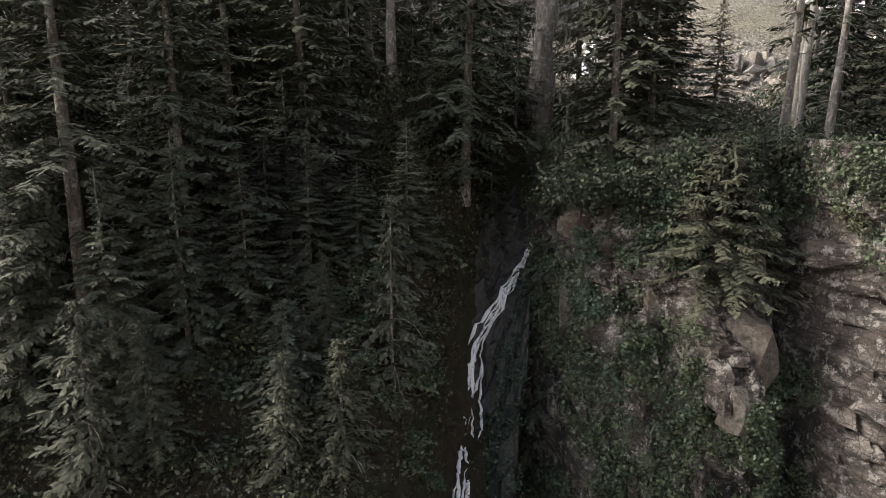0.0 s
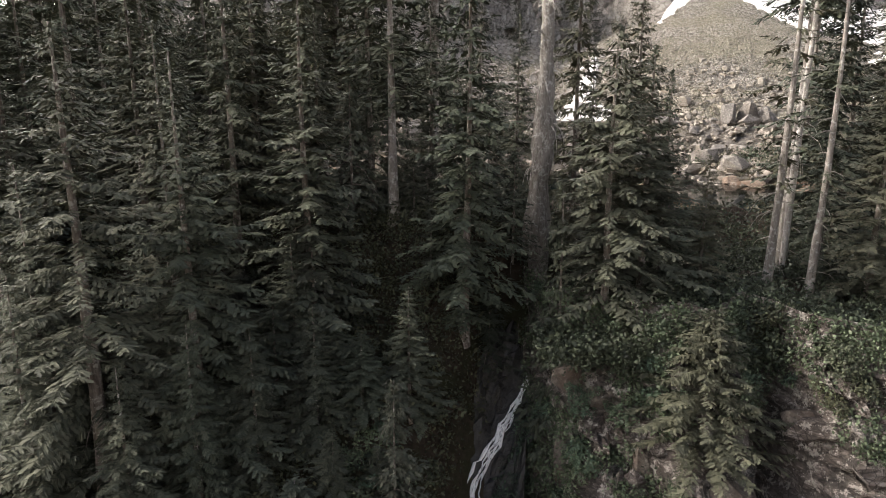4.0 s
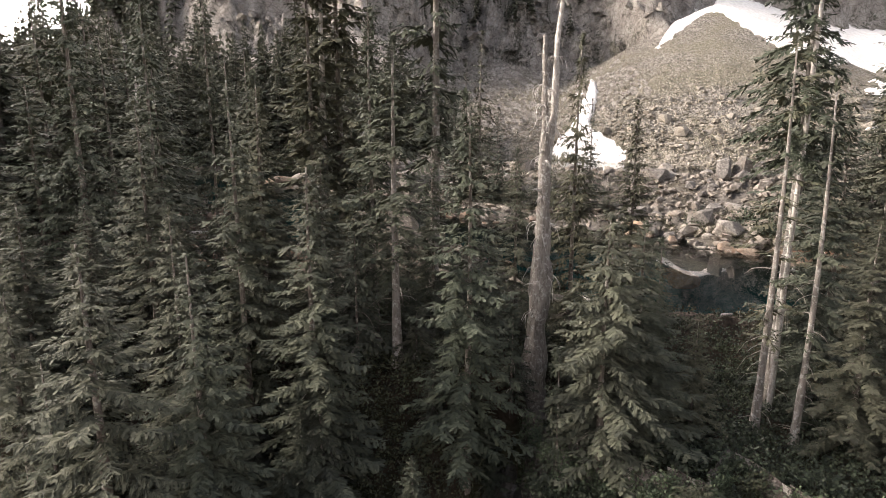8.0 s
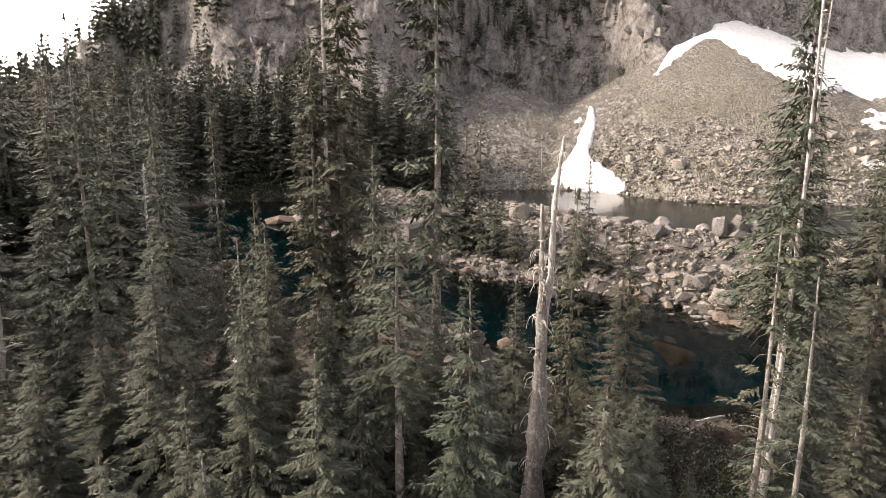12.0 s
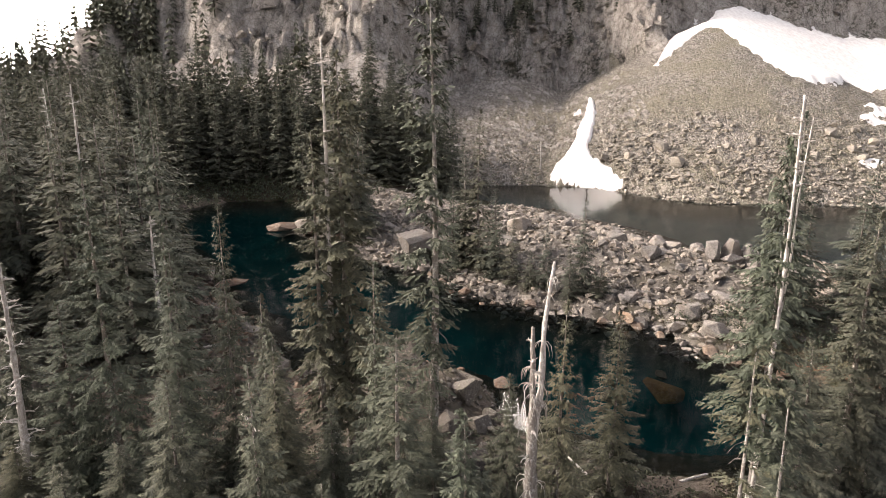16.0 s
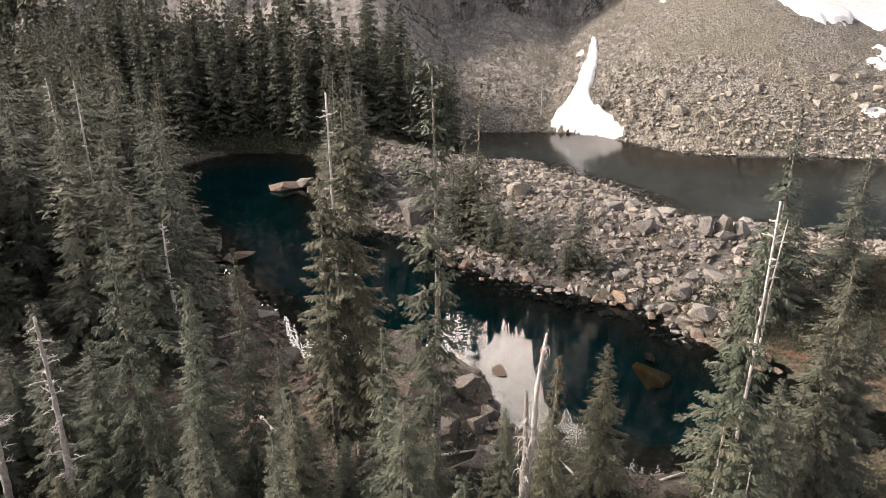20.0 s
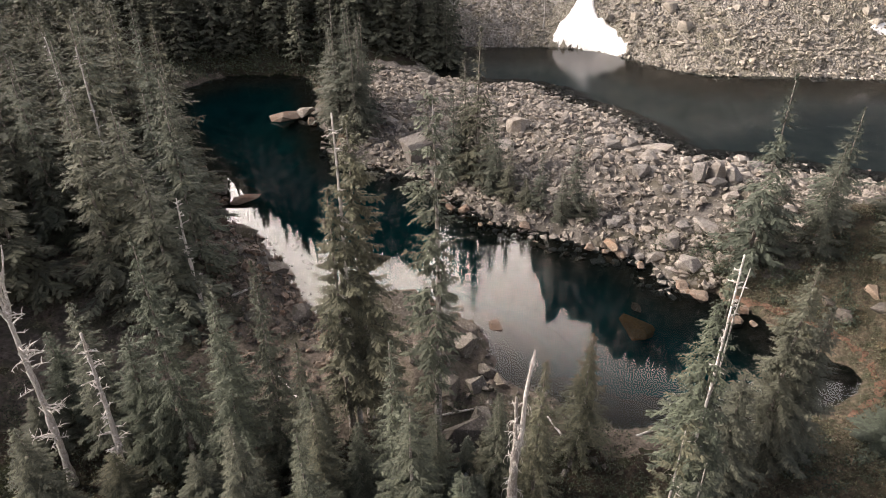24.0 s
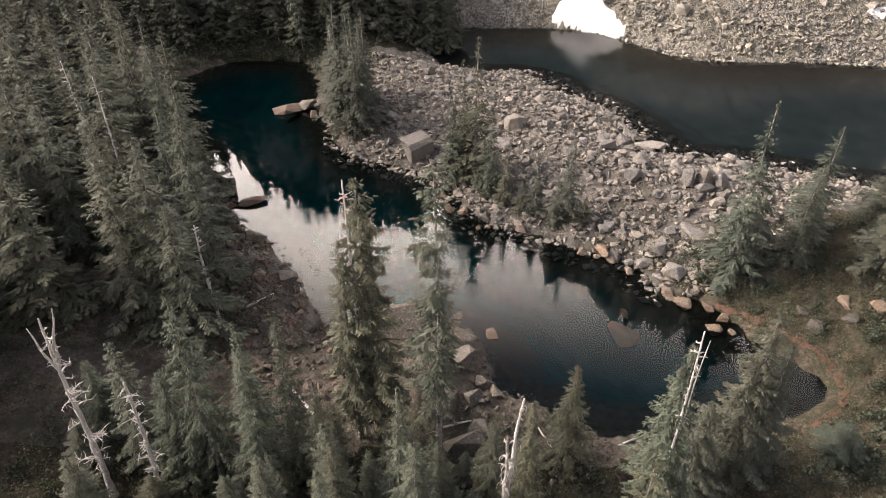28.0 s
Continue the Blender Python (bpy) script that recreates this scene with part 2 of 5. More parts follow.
def talus_ground():
    m = Nodes("talus_ground")
    cells = m.voronoi(2.1, "F1", "Color")
    g = m.add("ShaderNodeRGBToBW")
    m.link(cells, g.inputs[0])
    c = m.ramp(g.outputs[0], (0.2, (0.13, 0.118, 0.10)), (0.75, (0.40, 0.371, 0.32)))
    c = m.mix(m.ramp(m.noise(0.05, 4), (0.42, (0, 0, 0)), (0.6, (0.6, 0.6, 0.6))), c, (0.24, 0.22, 0.15))
    c = m.mix(m.ramp(m.noise(8, 4), (0.3, (0.6, 0.6, 0.6)), (0.55, (0, 0, 0))), c, (0.07, 0.062, 0.05))
    c = m.mix(m.ramp(m.voronoi(2.1, "DISTANCE_TO_EDGE"), (0.0, (0.6, 0.6, 0.6)), (0.08, (0, 0, 0))), c, (0.06, 0.053, 0.043))
    return m.done(c, 0.95, m.calc("MULTIPLY", m.voronoi(2.1, "F1", "Distance"), -1.0), 0.5, 1.0, spec=0.2)


TALUS = talus_ground()


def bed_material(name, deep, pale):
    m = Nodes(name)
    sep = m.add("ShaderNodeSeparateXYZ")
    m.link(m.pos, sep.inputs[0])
    # Light's tint in deep water is put into the silt colour by depth.
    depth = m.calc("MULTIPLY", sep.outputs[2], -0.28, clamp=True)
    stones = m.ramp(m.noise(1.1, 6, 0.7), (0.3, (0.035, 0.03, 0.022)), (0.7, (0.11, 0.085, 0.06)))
    silt_depth_tint = m.ramp(m.noise(0.2, 4, 0.6), (0.3, deep), (0.7, pale))
    return m.done(m.mix(m.ramp(depth, (0.12, (0, 0, 0)), (0.75, (1, 1, 1))), stones, silt_depth_tint), 1.0, m.noise(2, 5), 0.2, 0.5, spec=0.0)


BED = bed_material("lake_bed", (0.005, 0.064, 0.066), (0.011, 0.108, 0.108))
BED_FAR = bed_material("silty_depth_tinted_bed", (0.08, 0.125, 0.115), (0.14, 0.185, 0.17))


def water_material(name, ripple, rough, tint=(0.60, 0.68, 0.64)):
    m = Nodes(name)
    t = m.tree
    t.nodes.remove(m.bsdf)
    clear, gloss, mixer, fres = (m.add(k) for k in ("ShaderNodeBsdfTransparent", "ShaderNodeBsdfGlossy", "ShaderNodeMixShader", "ShaderNodeFresnel"))
    clear.inputs[0].default_value = (*tint, 1)
    gloss.inputs["Roughness"].default_value = rough
    fres.inputs["IOR"].default_value = 1.333
    b = m.add("ShaderNodeBump")
    b.inputs["Distance"].default_value = 0.02
    b.inputs["Strength"].default_value = ripple
    m.link(m.noise(1.3, 3, 0.5), b.inputs["Height"])
    if ripple:
        m.link(b.outputs[0], gloss.inputs["Normal"])
        m.link(b.outputs[0], fres.inputs["Normal"])
    m.link(fres.outputs[0], mixer.inputs[0])
    m.link(clear.outputs[0], mixer.inputs[1])
    m.link(gloss.outputs[0], mixer.inputs[2])
    m.link(mixer.outputs[0], t.nodes["Material Output"].inputs[0])
    return m.mat


WATER = water_material("still_water", 0.0, 0.0)
WATER_RIPPLED = water_material("breeze_ruffled_water", 0.12, 0.13, (0.74, 0.8, 0.77))


def snow_material():
    m = Nodes("old_snow")
    c = m.ramp(m.noise(0.6, 5, 0.7), (0.35, (0.72, 0.69, 0.64)), (0.6, (0.88, 0.86, 0.81)))
    return m.done(c, 0.7, m.noise(1.6, 5), 0.05, 0.3, spec=0.2)


SNOW = snow_material()


def leaf_material(name, dark, light):
    m = Nodes(name)
    c = m.ramp(m.island(), (0.0, dark), (0.8, light), (1.0, tuple(v * 1.4 for v in light)))
    hue = m.ramp(m.random(), (0.0, (0.8, 0.9, 0.85)), (1.0, (1.25, 1.1, 0.9)))
    c = m.mix(1.0, c, hue, "MULTIPLY")
    return m.done(c, 0.6, spec=0.3)


LEAVES = leaf_material("shrub_leaves", (0.02, 0.025, 0.017), (0.066, 0.077, 0.051))
LEAVES_BRIGHT = leaf_material("fresh_green_leaves", (0.03, 0.045, 0.03), (0.092, 0.126, 0.087))
LEAVES_DRY = leaf_material("heather_leaves", (0.04, 0.036, 0.022), (0.105, 0.092, 0.056))


# ---------------------------------------------------------------- mesh helpers
def mesh_of(name, verts, faces, *mats):
    me = bpy.data.meshes.new(name)
    me.from_pydata(np.asarray(verts, float).tolist(), [], faces if isinstance(faces, list) else np.asarray(faces).tolist())
    for m in mats:
        me.materials.append(m)
    return me


def smooth(me):
    me.polygons.foreach_set("use_smooth", np.ones(len(me.polygons), bool))
    return me


def part(name, me, parent, label=""):
    ob = new(name, me)
    ob.parent = parent
    return tagged(ob, label)


def tube(points, radii, sides=7, seed=0, rough=0.0):
    """Rings of vertices along a line: a tapered, slightly uneven tube, as (verts, quads)."""
    rs = np.random.RandomState(seed)
    pts = np.asarray(points, float)
    vs, fs = [], []
    ang = np.linspace(0, 2 * math.pi, sides, endpoint=False)
    for k, (p, r) in enumerate(zip(pts, radii)):
        d = pts[min(k + 1, len(pts) - 1)] - pts[max(k - 1, 0)]
        d = d / (np.linalg.norm(d) + 1e-9)
        ref = np.array([1.0, 0, 0]) if abs(d[0]) < 0.8 else np.array([0, 1.0, 0])
        a = np.cross(d, ref)
        a /= np.linalg.norm(a)
        b = np.cross(d, a)
        rr = r * (1 + rough * rs.uniform(-1, 1, sides))
        vs.append(p + np.outer(np.cos(ang) * rr, a) + np.outer(np.sin(ang) * rr, b))
        if k:
            o = (k - 1) * sides
            for i in range(sides):
                j = (i + 1) % sides
                fs.append([o + i, o + j, o + sides + j, o + sides + i])
    fs.append([(len(pts) - 1) * sides + i for i in range(sides)])
    return np.concatenate(vs), fs


def join(pieces):
    """Several (verts, faces) as one."""
    vs, fs, o = [], [], 0
    for v, f in pieces:
        vs.append(np.asarray(v, float))
        fs += [[i + o for i in q] for q in f]
        o += len(v)
    return np.concatenate(vs), fs


def fbm(x, y, scale, octaves=4, seed=0.0):
    """Cheap smooth noise from turned sine waves, about -1 to 1, on arrays."""
    x, y = np.asarray(x, float), np.asarray(y, float)
    out, amp, tot, f = np.zeros(np.broadcast(x, y).shape), 1.0, 0.0, 1.0 / scale
    for k in range(octaves):
        a = 1.3 + 2.1 * k + seed
        u, v = x * math.cos(a) + y * math.sin(a), -x * math.sin(a) + y * math.cos(a)
        out += amp * (np.sin(6.283 * f * u + 3 * a + 1.7 * np.sin(6.283 * f * 0.61 * v + a)) * np.cos(6.283 * f * 0.83 * v + 5 * a + 1.3 * np.sin(6.283 * f * 0.47 * u)))
        tot += amp
        amp *= 0.55
        f *= 2.03
    return out / tot * 1.3


def sstep(a, b, v):
    u = np.clip((v - a) / (b - a), 0, 1)
    return u * u * (3 - 2 * u)


# ---------------------------------------------------------------- the lie of the land
# shorelines of the two tarns on the plane z = 0, the inner one round the outlet first
NEAR_LAKE = [(14.7, 42.0), (12.0, 44.0), (6.7, 47.0), (4.7, 52.0), (4.5, 54.5), (-3.1, 59.5), (-10, 57), (-15.4, 59), (-17.5, 63.7), (-23.2, 73.7), (-28.1, 78), (-31, 81.5),
             (-35.5, 92), (-45, 106), (-57, 127), (-60, 137), (-57.3, 142), (-53.3, 149), (-47.5, 152.5), (-38, 153), (-31.5, 150), (-26, 137), (-26.5, 126), (-22.5, 117),
             (-18.7, 107.5), (-15.6, 102), (-8, 98.4), (-3, 95.5), (1.5, 89.6), (4, 83.6), (8, 79.6), (14.2, 76.4), (19.3, 73.5), (25, 70.8), (26.7, 66), (28.5, 63.8),
             (32.2, 62), (34.3, 58.5), (35.5, 55), (39.6, 51.5), (40.5, 47.3), (38, 44.5), (30, 42.5), (20.3, 41)]
FAR_LAKE = [(-6, 166), (0, 148), (11.3, 141), (16, 142.5), (21.5, 138.5), (23, 133), (30.8, 124), (34, 118), (36, 108.5), (38, 104), (42.5, 99.5), (50, 98), (61, 93), (70, 88),
            (90, 84), (125, 90), (135, 120), (125, 142), (101, 145), (82, 148.5), (62, 149.2), (55.5, 153.5), (46, 166), (41.5, 171.5), (28, 177), (13.7, 177), (3, 179)]


def edge_distance(poly, x, y):
    """Distance to a closed line, minus inside."""
    x, y = np.asarray(x, float), np.asarray(y, float)
    best, inside = np.full(x.shape, 1e9), np.zeros(x.shape, bool)
    for (ax, ay), (bx, by) in zip(poly, poly[1:] + poly[:1]):
        dx, dy = bx - ax, by - ay
        u = np.clip(((x - ax) * dx + (y - ay) * dy) / (dx * dx + dy * dy), 0, 1)
        best = np.minimum(best, np.hypot(x - ax - u * dx, y - ay - u * dy))
        inside ^= ((ay > y) != (by > y)) & (x < dx * (y - ay) / (dy if abs(dy) > 1e-9 else 1e-9) + ax)
    return np.where(inside, -best, best)


def wall_line(x):
    """Foot of the mountain's rock wall, as y over x."""
    foot = 246 + 7 * np.sin(x * 0.045) + 4 * np.sin(x * 0.13 + 1) + 0.22 * np.clip(x + 45, -110, 0) - 26 * (1 - sstep(-25, 12, x))
    w = sstep(62, 84, x)
    return foot * (1 - w) + (snow_top(x) + 5) * w


def snow_top(x):
    """Upper edge of the snowfield under the wall, as y over x."""
    return np.interp(x, [70, 80, 90, 100, 108, 117, 130, 140, 160, 180, 205], [219, 236, 250, 257, 262, 267, 268, 267, 272, 277, 286])


def crest(x):
    """Height of the wall's crest over x."""
    return np.interp(x, [-260, -165, -142, -125, -110, -60, 6, 44, 103, 140, 184, 236, 400], [2, 2, 9, 24, 46, 86, 138, 163, 198, 222, 260, 310, 335])


def brink(x):
    """Where the ground breaks off towards the fall, as y over x."""
    return np.interp(x, [-60, -25, -8, 0, 2.2, 3.4, 4.6, 6, 7.5, 14, 30, 60], [30, 30, 28.5, 27.5, 27.5, 26.5, 24.3, 23.6, 22.6, 21.5, 22, 24])


def land(x, y):
    """Height of the ground."""
    x, y = np.broadcast_arrays(np.asarray(x, float), np.asarray(y, float))
    amp = 0.25 + 0.65 * sstep(30, 45, y)
    x, y = x + amp * fbm(x, y, 7, 3), y + amp * fbm(x, y, 6, 3, 2.0)
    d1, d2 = edge_distance(NEAR_LAKE, x, y), edge_distance(FAR_LAKE, x, y)
    d = np.minimum(d1, d2)
    shore = 0.35 * (1 - np.exp(-np.maximum(d, 0) / 0.6)) + 2.3 * (1 - np.exp(-np.maximum(d, 0) / 7.0))
    z = np.where(d > 0, shore, np.where(d1 < d2, -np.minimum(6.5, 0.18 * np.minimum(-d, 4) + 0.55 * np.maximum(-d - 4, 0)), -np.minimum(5.0, 0.10 * np.minimum(-d, 9) + 0.4 * np.maximum(-d - 9, 0))) - 0.12)
    rough = np.clip(d, 0, 3) / 3
    z = z + rough * (0.55 * fbm(x, y, 9, 4) + 0.15 * fbm(x, y, 2.3, 3, 4.0))
    # rocky hump on the near bank and the higher western bank
    z = z + np.clip(d, 0, 4) / 4 * (2.2 * np.exp(-(((x + 2) / 6) ** 2 + ((y - 51) / 6) ** 2)) + 2.0 * np.exp(-(((x + 27) / 7) ** 2 + ((y - 66) / 9) ** 2)))
    z = z + 0.16 * np.clip(-x - 26 - 0.35 * np.maximum(y - 60, 0), 0, 40) * sstep(0, 8, d) * (1 - 0.6 * sstep(140, 220, y))
    z = z + 0.10 * np.clip(x - 44, 0, 80) * (1 - sstep(58, 80, y)) * sstep(0, 8, d)
    # moraine between the tarns
    between = np.exp(-((d1 - d2) / 14) ** 2) * sstep(0, 4, d) * sstep(-40, -15, x) * (1 - sstep(150, 172, y))
    z = z + (1.4 + 1.2 * sstep(10, 34, x)) * between
    # forested slope behind the western end
    z = z + sstep(150, 156, y) * (1 - sstep(-25, 10, x)) * 0.30 * np.clip(y - 151, 0, 60) * sstep(0, 5, d) * sstep(-125, -75, x)
    # rubble cones
    far = sstep(138, 150, y) * sstep(0, 3, d)
    cone1 = 45.5 - 0.505 * np.hypot(x - 94.5, y - 236)
    cone2 = 27.5 - 0.42 * np.hypot((x - 21) * 0.8, y - 240)
    cone3 = 20 - 0.40 * np.hypot((x + 22) * 0.7, y - 218)
    right = 30 - 0.42 * np.hypot((x - 165) * 0.6, y - 215)
    apron = np.interp(x, [78, 92, 108, 130, 160, 200], [20, 40, 43, 36, 26, 20]) + 0.62 * (y - 248)
    apron = np.where((y > 225) & (x > 75), np.minimum(apron, 62), -5)
    right = np.maximum(right, apron)
    z = z + far * np.maximum(np.maximum(np.maximum(cone1, cone2), np.maximum(cone3, right)), -1.0 + 0.12 * np.clip(y - 150, 0, 110)).clip(0)
    # the wall
    s = y - wall_line(x) + 4 * fbm(x, y, 38, 4, 1.0) * (1 - 0.6 * sstep(66, 90, x)) + 3.4 * np.abs(fbm(x + 0.5 * y, y * 0.8, 14, 5, 7.0)) + 1.3 * fbm(x - 0.4 * y, y, 5.5, 3, 9.0)
    top = crest(x)
    steep, share = 1.55 + 0.7 * sstep(60, 140, x), 0.45 + 0.35 * sstep(60, 140, x)
    face = np.minimum(steep * np.maximum(s, 0), top * share) + np.minimum(0.85 * np.maximum(s - top * share / steep, 0), top * (1 - share))
    face = face + 1.9 * np.sin(face * 0.5 + 5 * fbm(x, y, 30, 3, 4.0)) * sstep(2, 8, face) * (0.5 + fbm(x, y, 22, 3, 6.0))
    z = z + face * sstep(-320, -150, x) * (1 + 0.16 * fbm(x, y, 17, 4, 3.0))
    # low bench above the crag
    z = z - 2.2 * sstep(3.5, 6, x) * (1 - sstep(24, 34, x)) * (1 - sstep(29, 37, y))
    # the drop towards the viewer
    b = brink(x)
    f = np.maximum(b - y, 0)
    left = 0.62 * f + 0.35 * np.maximum(f - 6, 0)
    sheer = 1.1 * np.minimum(f, 0.5) + 14.0 * np.maximum(f - 0.5, 0)
    w = sstep(1.0, 4.5, x)
    drop = np.minimum(left * (1 - w) + sheer * w, 26 + 0.35 * np.maximum(5 - y, 0))
    z = z - np.where(y < b, np.minimum(drop + 1.2 * np.clip(f / 3, 0, 1) * (1 - w), 160), 0)
    # an unseen slope added behind the viewer to block sky light on the crag
    z = z + 0.75 * np.clip(-y - 110, 0, 420)
    # the stream's cleft
    w = np.exp(-((x - stream_x(y)) / 1.5) ** 2) * (y < 32)
    return z * (1 - w) + np.minimum(z, stream_z(y) - 0.25) * w


def stream_x(y):
    return np.interp(y, [14, 18.5, 19.5, 20.5, 21.5, 22.8, 23.5, 24.5, 25.5, 29, 36, 41], [0.0, 0.4, 0.6, 0.7, 1.1, 1.3, 2.05, 3.0, 3.9, 6, 11.5, 15])


def stream_z(y):
    return np.interp(y, [14, 18.5, 19.5, 20.5, 21.5, 22.8, 23.5, 24.5, 25.5, 29, 36, 41], [-20, -12.5, -10.9, -9.8, -8.6, -6.5, -5.2, -4.1, -2.4, -0.9, -0.3, -0.1])


def grow(start, stop, first, factor):
    out, step = [start], first
    while abs(out[-1]) < abs(stop):
        step *= factor
        out.append(out[-1] + math.copysign(step, stop))
    return out[1:]


xs = np.array(sorted(grow(-190, -2600, 2.5, 1.12)) + list(np.arange(-190, -60, 2.4)) + list(np.arange(-60, -16, 0.8)) + list(np.arange(-16, 26, 0.4)) + list(np.arange(26, 75, 0.8)) + list(np.arange(75, 190, 1.8)) + grow(190, 2600, 1.5, 1.1))
ys = np.array(sorted(grow(2, -2600, 1.0, 1.12)) + list(np.arange(2, 12, 0.7)) + list(np.arange(12, 32, 0.4)) + list(np.arange(32, 125, 0.8)) + list(np.arange(125, 165, 2.0)) + list(np.arange(165, 185, 0.8)) + list(np.arange(185, 235, 2.0)) + list(np.arange(235, 270, 1.3)) + list(np.arange(270, 345, 2.5)) + grow(345, 3000, 3, 1.15))
gx, gy = np.meshgrid(xs, ys)
gz = land(gx, gy)
nx, ny = len(xs), len(ys)
ii = (np.arange(ny - 1)[:, None] * nx + np.arange(nx - 1)[None, :]).ravel()
quads = np.stack([ii, ii + 1, ii + nx + 1, ii + nx], 1)
me = mesh_of("ground", np.stack([gx.ravel(), gy.ravel(), gz.ravel()], 1), quads, FLOOR, TALUS, BED, CLIFF, HEATH, MEADOW, WALL, MORAINE, BANK, BED_FAR)
cx, cy = gx[:-1, :-1].ravel() + 0.4, gy[:-1, :-1].ravel() + 0.4
cz = np.maximum(np.maximum(gz[:-1, :-1], gz[1:, 1:]), np.maximum(gz[:-1, 1:], gz[1:, :-1])).ravel()
incline = (cz - np.minimum(np.minimum(gz[:-1, :-1], gz[1:, 1:]), np.minimum(gz[:-1, 1:], gz[1:, :-1])).ravel()) / (np.diff(xs)[None, :] + np.diff(ys)[:, None]).ravel()
wob = fbm(cx, cy, 14, 4, 5.0)
e1, e2 = edge_distance(NEAR_LAKE, cx, cy), edge_distance(FAR_LAKE, cx, cy)
zone = np.zeros(len(cx), int)
zone[(cx > 20) & (cy < 75) & (cy > 24) & (wob > -0.5)] = 4
zone[(cy > 37 + 2 * wob) & (cx < 20) & (e1 < 34 + 6 * wob) & (cy < 150)] = 8
zone[(cy > 184) & (cx < 12) & (cx > -40 + 12 * wob)] = 5
zone[(cx > -24 + 6 * wob) & (cy > 64 + 3 * wob) & (cx < 75) & (cy < 150)] = 1
zone[(cx > 30) & (cy < 59 + 0.72 * (cx - 32) + 3 * wob) & (cy > 24) & (cx < 75)] = 4
zone[(cy > 142) & (cx > -5 + 14 * wob)] = 1
zone[(cy - wall_line(cx) + 4 * wob > 2) & (cx > -260)] = 6
zone[(cy > 186) & (incline > 0.42) & (cx < 60)] = 6
zone[(cx > 72) & (cy > snow_top(cx) + 1)] = 6
zone[(cx > -24 + 6 * wob) & (cy > 64 + 3 * wob) & (cx < 75) & (cy < 150) & (e1 < 40) & (zone == 1)] = 7
zone[(cy < brink(cx) - 0.6) & (cx > 3)] = 3
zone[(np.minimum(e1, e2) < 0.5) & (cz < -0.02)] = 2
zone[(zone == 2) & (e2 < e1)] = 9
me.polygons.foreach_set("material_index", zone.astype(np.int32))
ground = tagged(smooth(me) and new("ground", me), "forest floor, rubble slopes and rock wall round two tarns", "ground", kind="structure")


def sheet(name, poly, label, mat):
    """Flat water over a tarn; its rim lies hidden inside the bank."""
    xs_, ys_ = [p[0] for p in poly], [p[1] for p in poly]
    x0, x1, y0, y1 = min(xs_) - 3, max(xs_) + 3, min(ys_) - 3, max(ys_) + 3
    n, m = int((x1 - x0) / 2), int((y1 - y0) / 2)
    ax, ay = np.meshgrid(np.linspace(x0, x1, n), np.linspace(y0, y1, m))
    keep = edge_distance(poly, ax, ay) < 2.4
    idx = np.arange(n * m).reshape(m, n)
    f = np.stack([idx[:-1, :-1], idx[:-1, 1:], idx[1:, 1:], idx[1:, :-1]], -1)
    k = keep[:-1, :-1] & keep[:-1, 1:] & keep[1:, 1:] & keep[1:, :-1]
    me_ = mesh_of(name, np.stack([ax.ravel(), ay.ravel(), 0 * ax.ravel()], 1), f[k], mat)
    return tagged(new(name, me_), label, "water", kind="structure")


sheet("water_near", NEAR_LAKE, "still dark teal tarn mirroring sky and firs", WATER)
sheet("water_far", FAR_LAKE, "grey-green upper tarn below the rubble slope", WATER_RIPPLED)


def snow_sheet(name, x0, x1, y0, y1, inside, thick, label, soft=0):
    ax, ay = np.meshgrid(np.arange(x0, x1, 0.8), np.arange(y0, y1, 0.8))
    s = inside(ax, ay)
    z = land(ax, ay)
    if soft:
        for _ in range(soft):
            z[1:-1, 1:-1] = np.maximum(z[1:-1, 1:-1] - 0.4, (z[:-2, 1:-1] + z[2:, 1:-1] + z[1:-1, :-2] + z[1:-1, 2:]) / 4)
    z = z + np.clip(s, -2.6, 1) * thick
    m, n = ax.shape
    idx = np.arange(n * m).reshape(m, n)
    f = np.stack([idx[:-1, :-1], idx[:-1, 1:], idx[1:, 1:], idx[1:, :-1]], -1)
    ok = s > -2.5
    k = ok[:-1, :-1] & ok[:-1, 1:] & ok[1:, 1:] & ok[1:, :-1]
    return tagged(new(name, smooth(mesh_of(name, np.stack([ax.ravel(), ay.ravel(), z.ravel()], 1), f[k], SNOW))), label, "snow", kind="structure")


def tongue(x, y):
    """Inside (plus) of the snow tongue in the gully."""
    left = np.interp(y, [168, 173, 175.3, 177.6, 180.9, 183, 190.8, 195.4, 201, 210.7, 214], [44, 37.5, 33, 29, 32, 35, 39.1, 40.5, 43.7, 46.3, 47.5])
    right = np.interp(y, [166, 169, 173.5, 177.3, 183, 189.7, 199.4, 210.3, 214], [46.8, 46.6, 43.5, 41, 40.8, 43.6, 46.6, 48.1, 48.3])
    w = 0.5 * fbm(x, y, 4, 3)
    return np.minimum(np.minimum((x - left + w) / 0.7, (right - x + w) / 0.7), np.minimum(edge_distance(FAR_LAKE, x, y) + 0.2, 214 - y))


def upper(x, y):
    """Inside (plus) of the snowfield behind the great rubble cone."""
    low = np.interp(x, [70, 81, 89.5, 93, 95, 99.4, 103, 106, 116, 122, 128, 133, 140, 205], [218, 227, 232, 231, 222, 209, 201, 197, 198, 203, 214, 210, 206, 204])
    return np.minimum(y - low + 1.3 * fbm(x, y, 7, 3), snow_top(x) - y + 1.5 * fbm(x, y, 9, 3, 2.0)) / 1.5


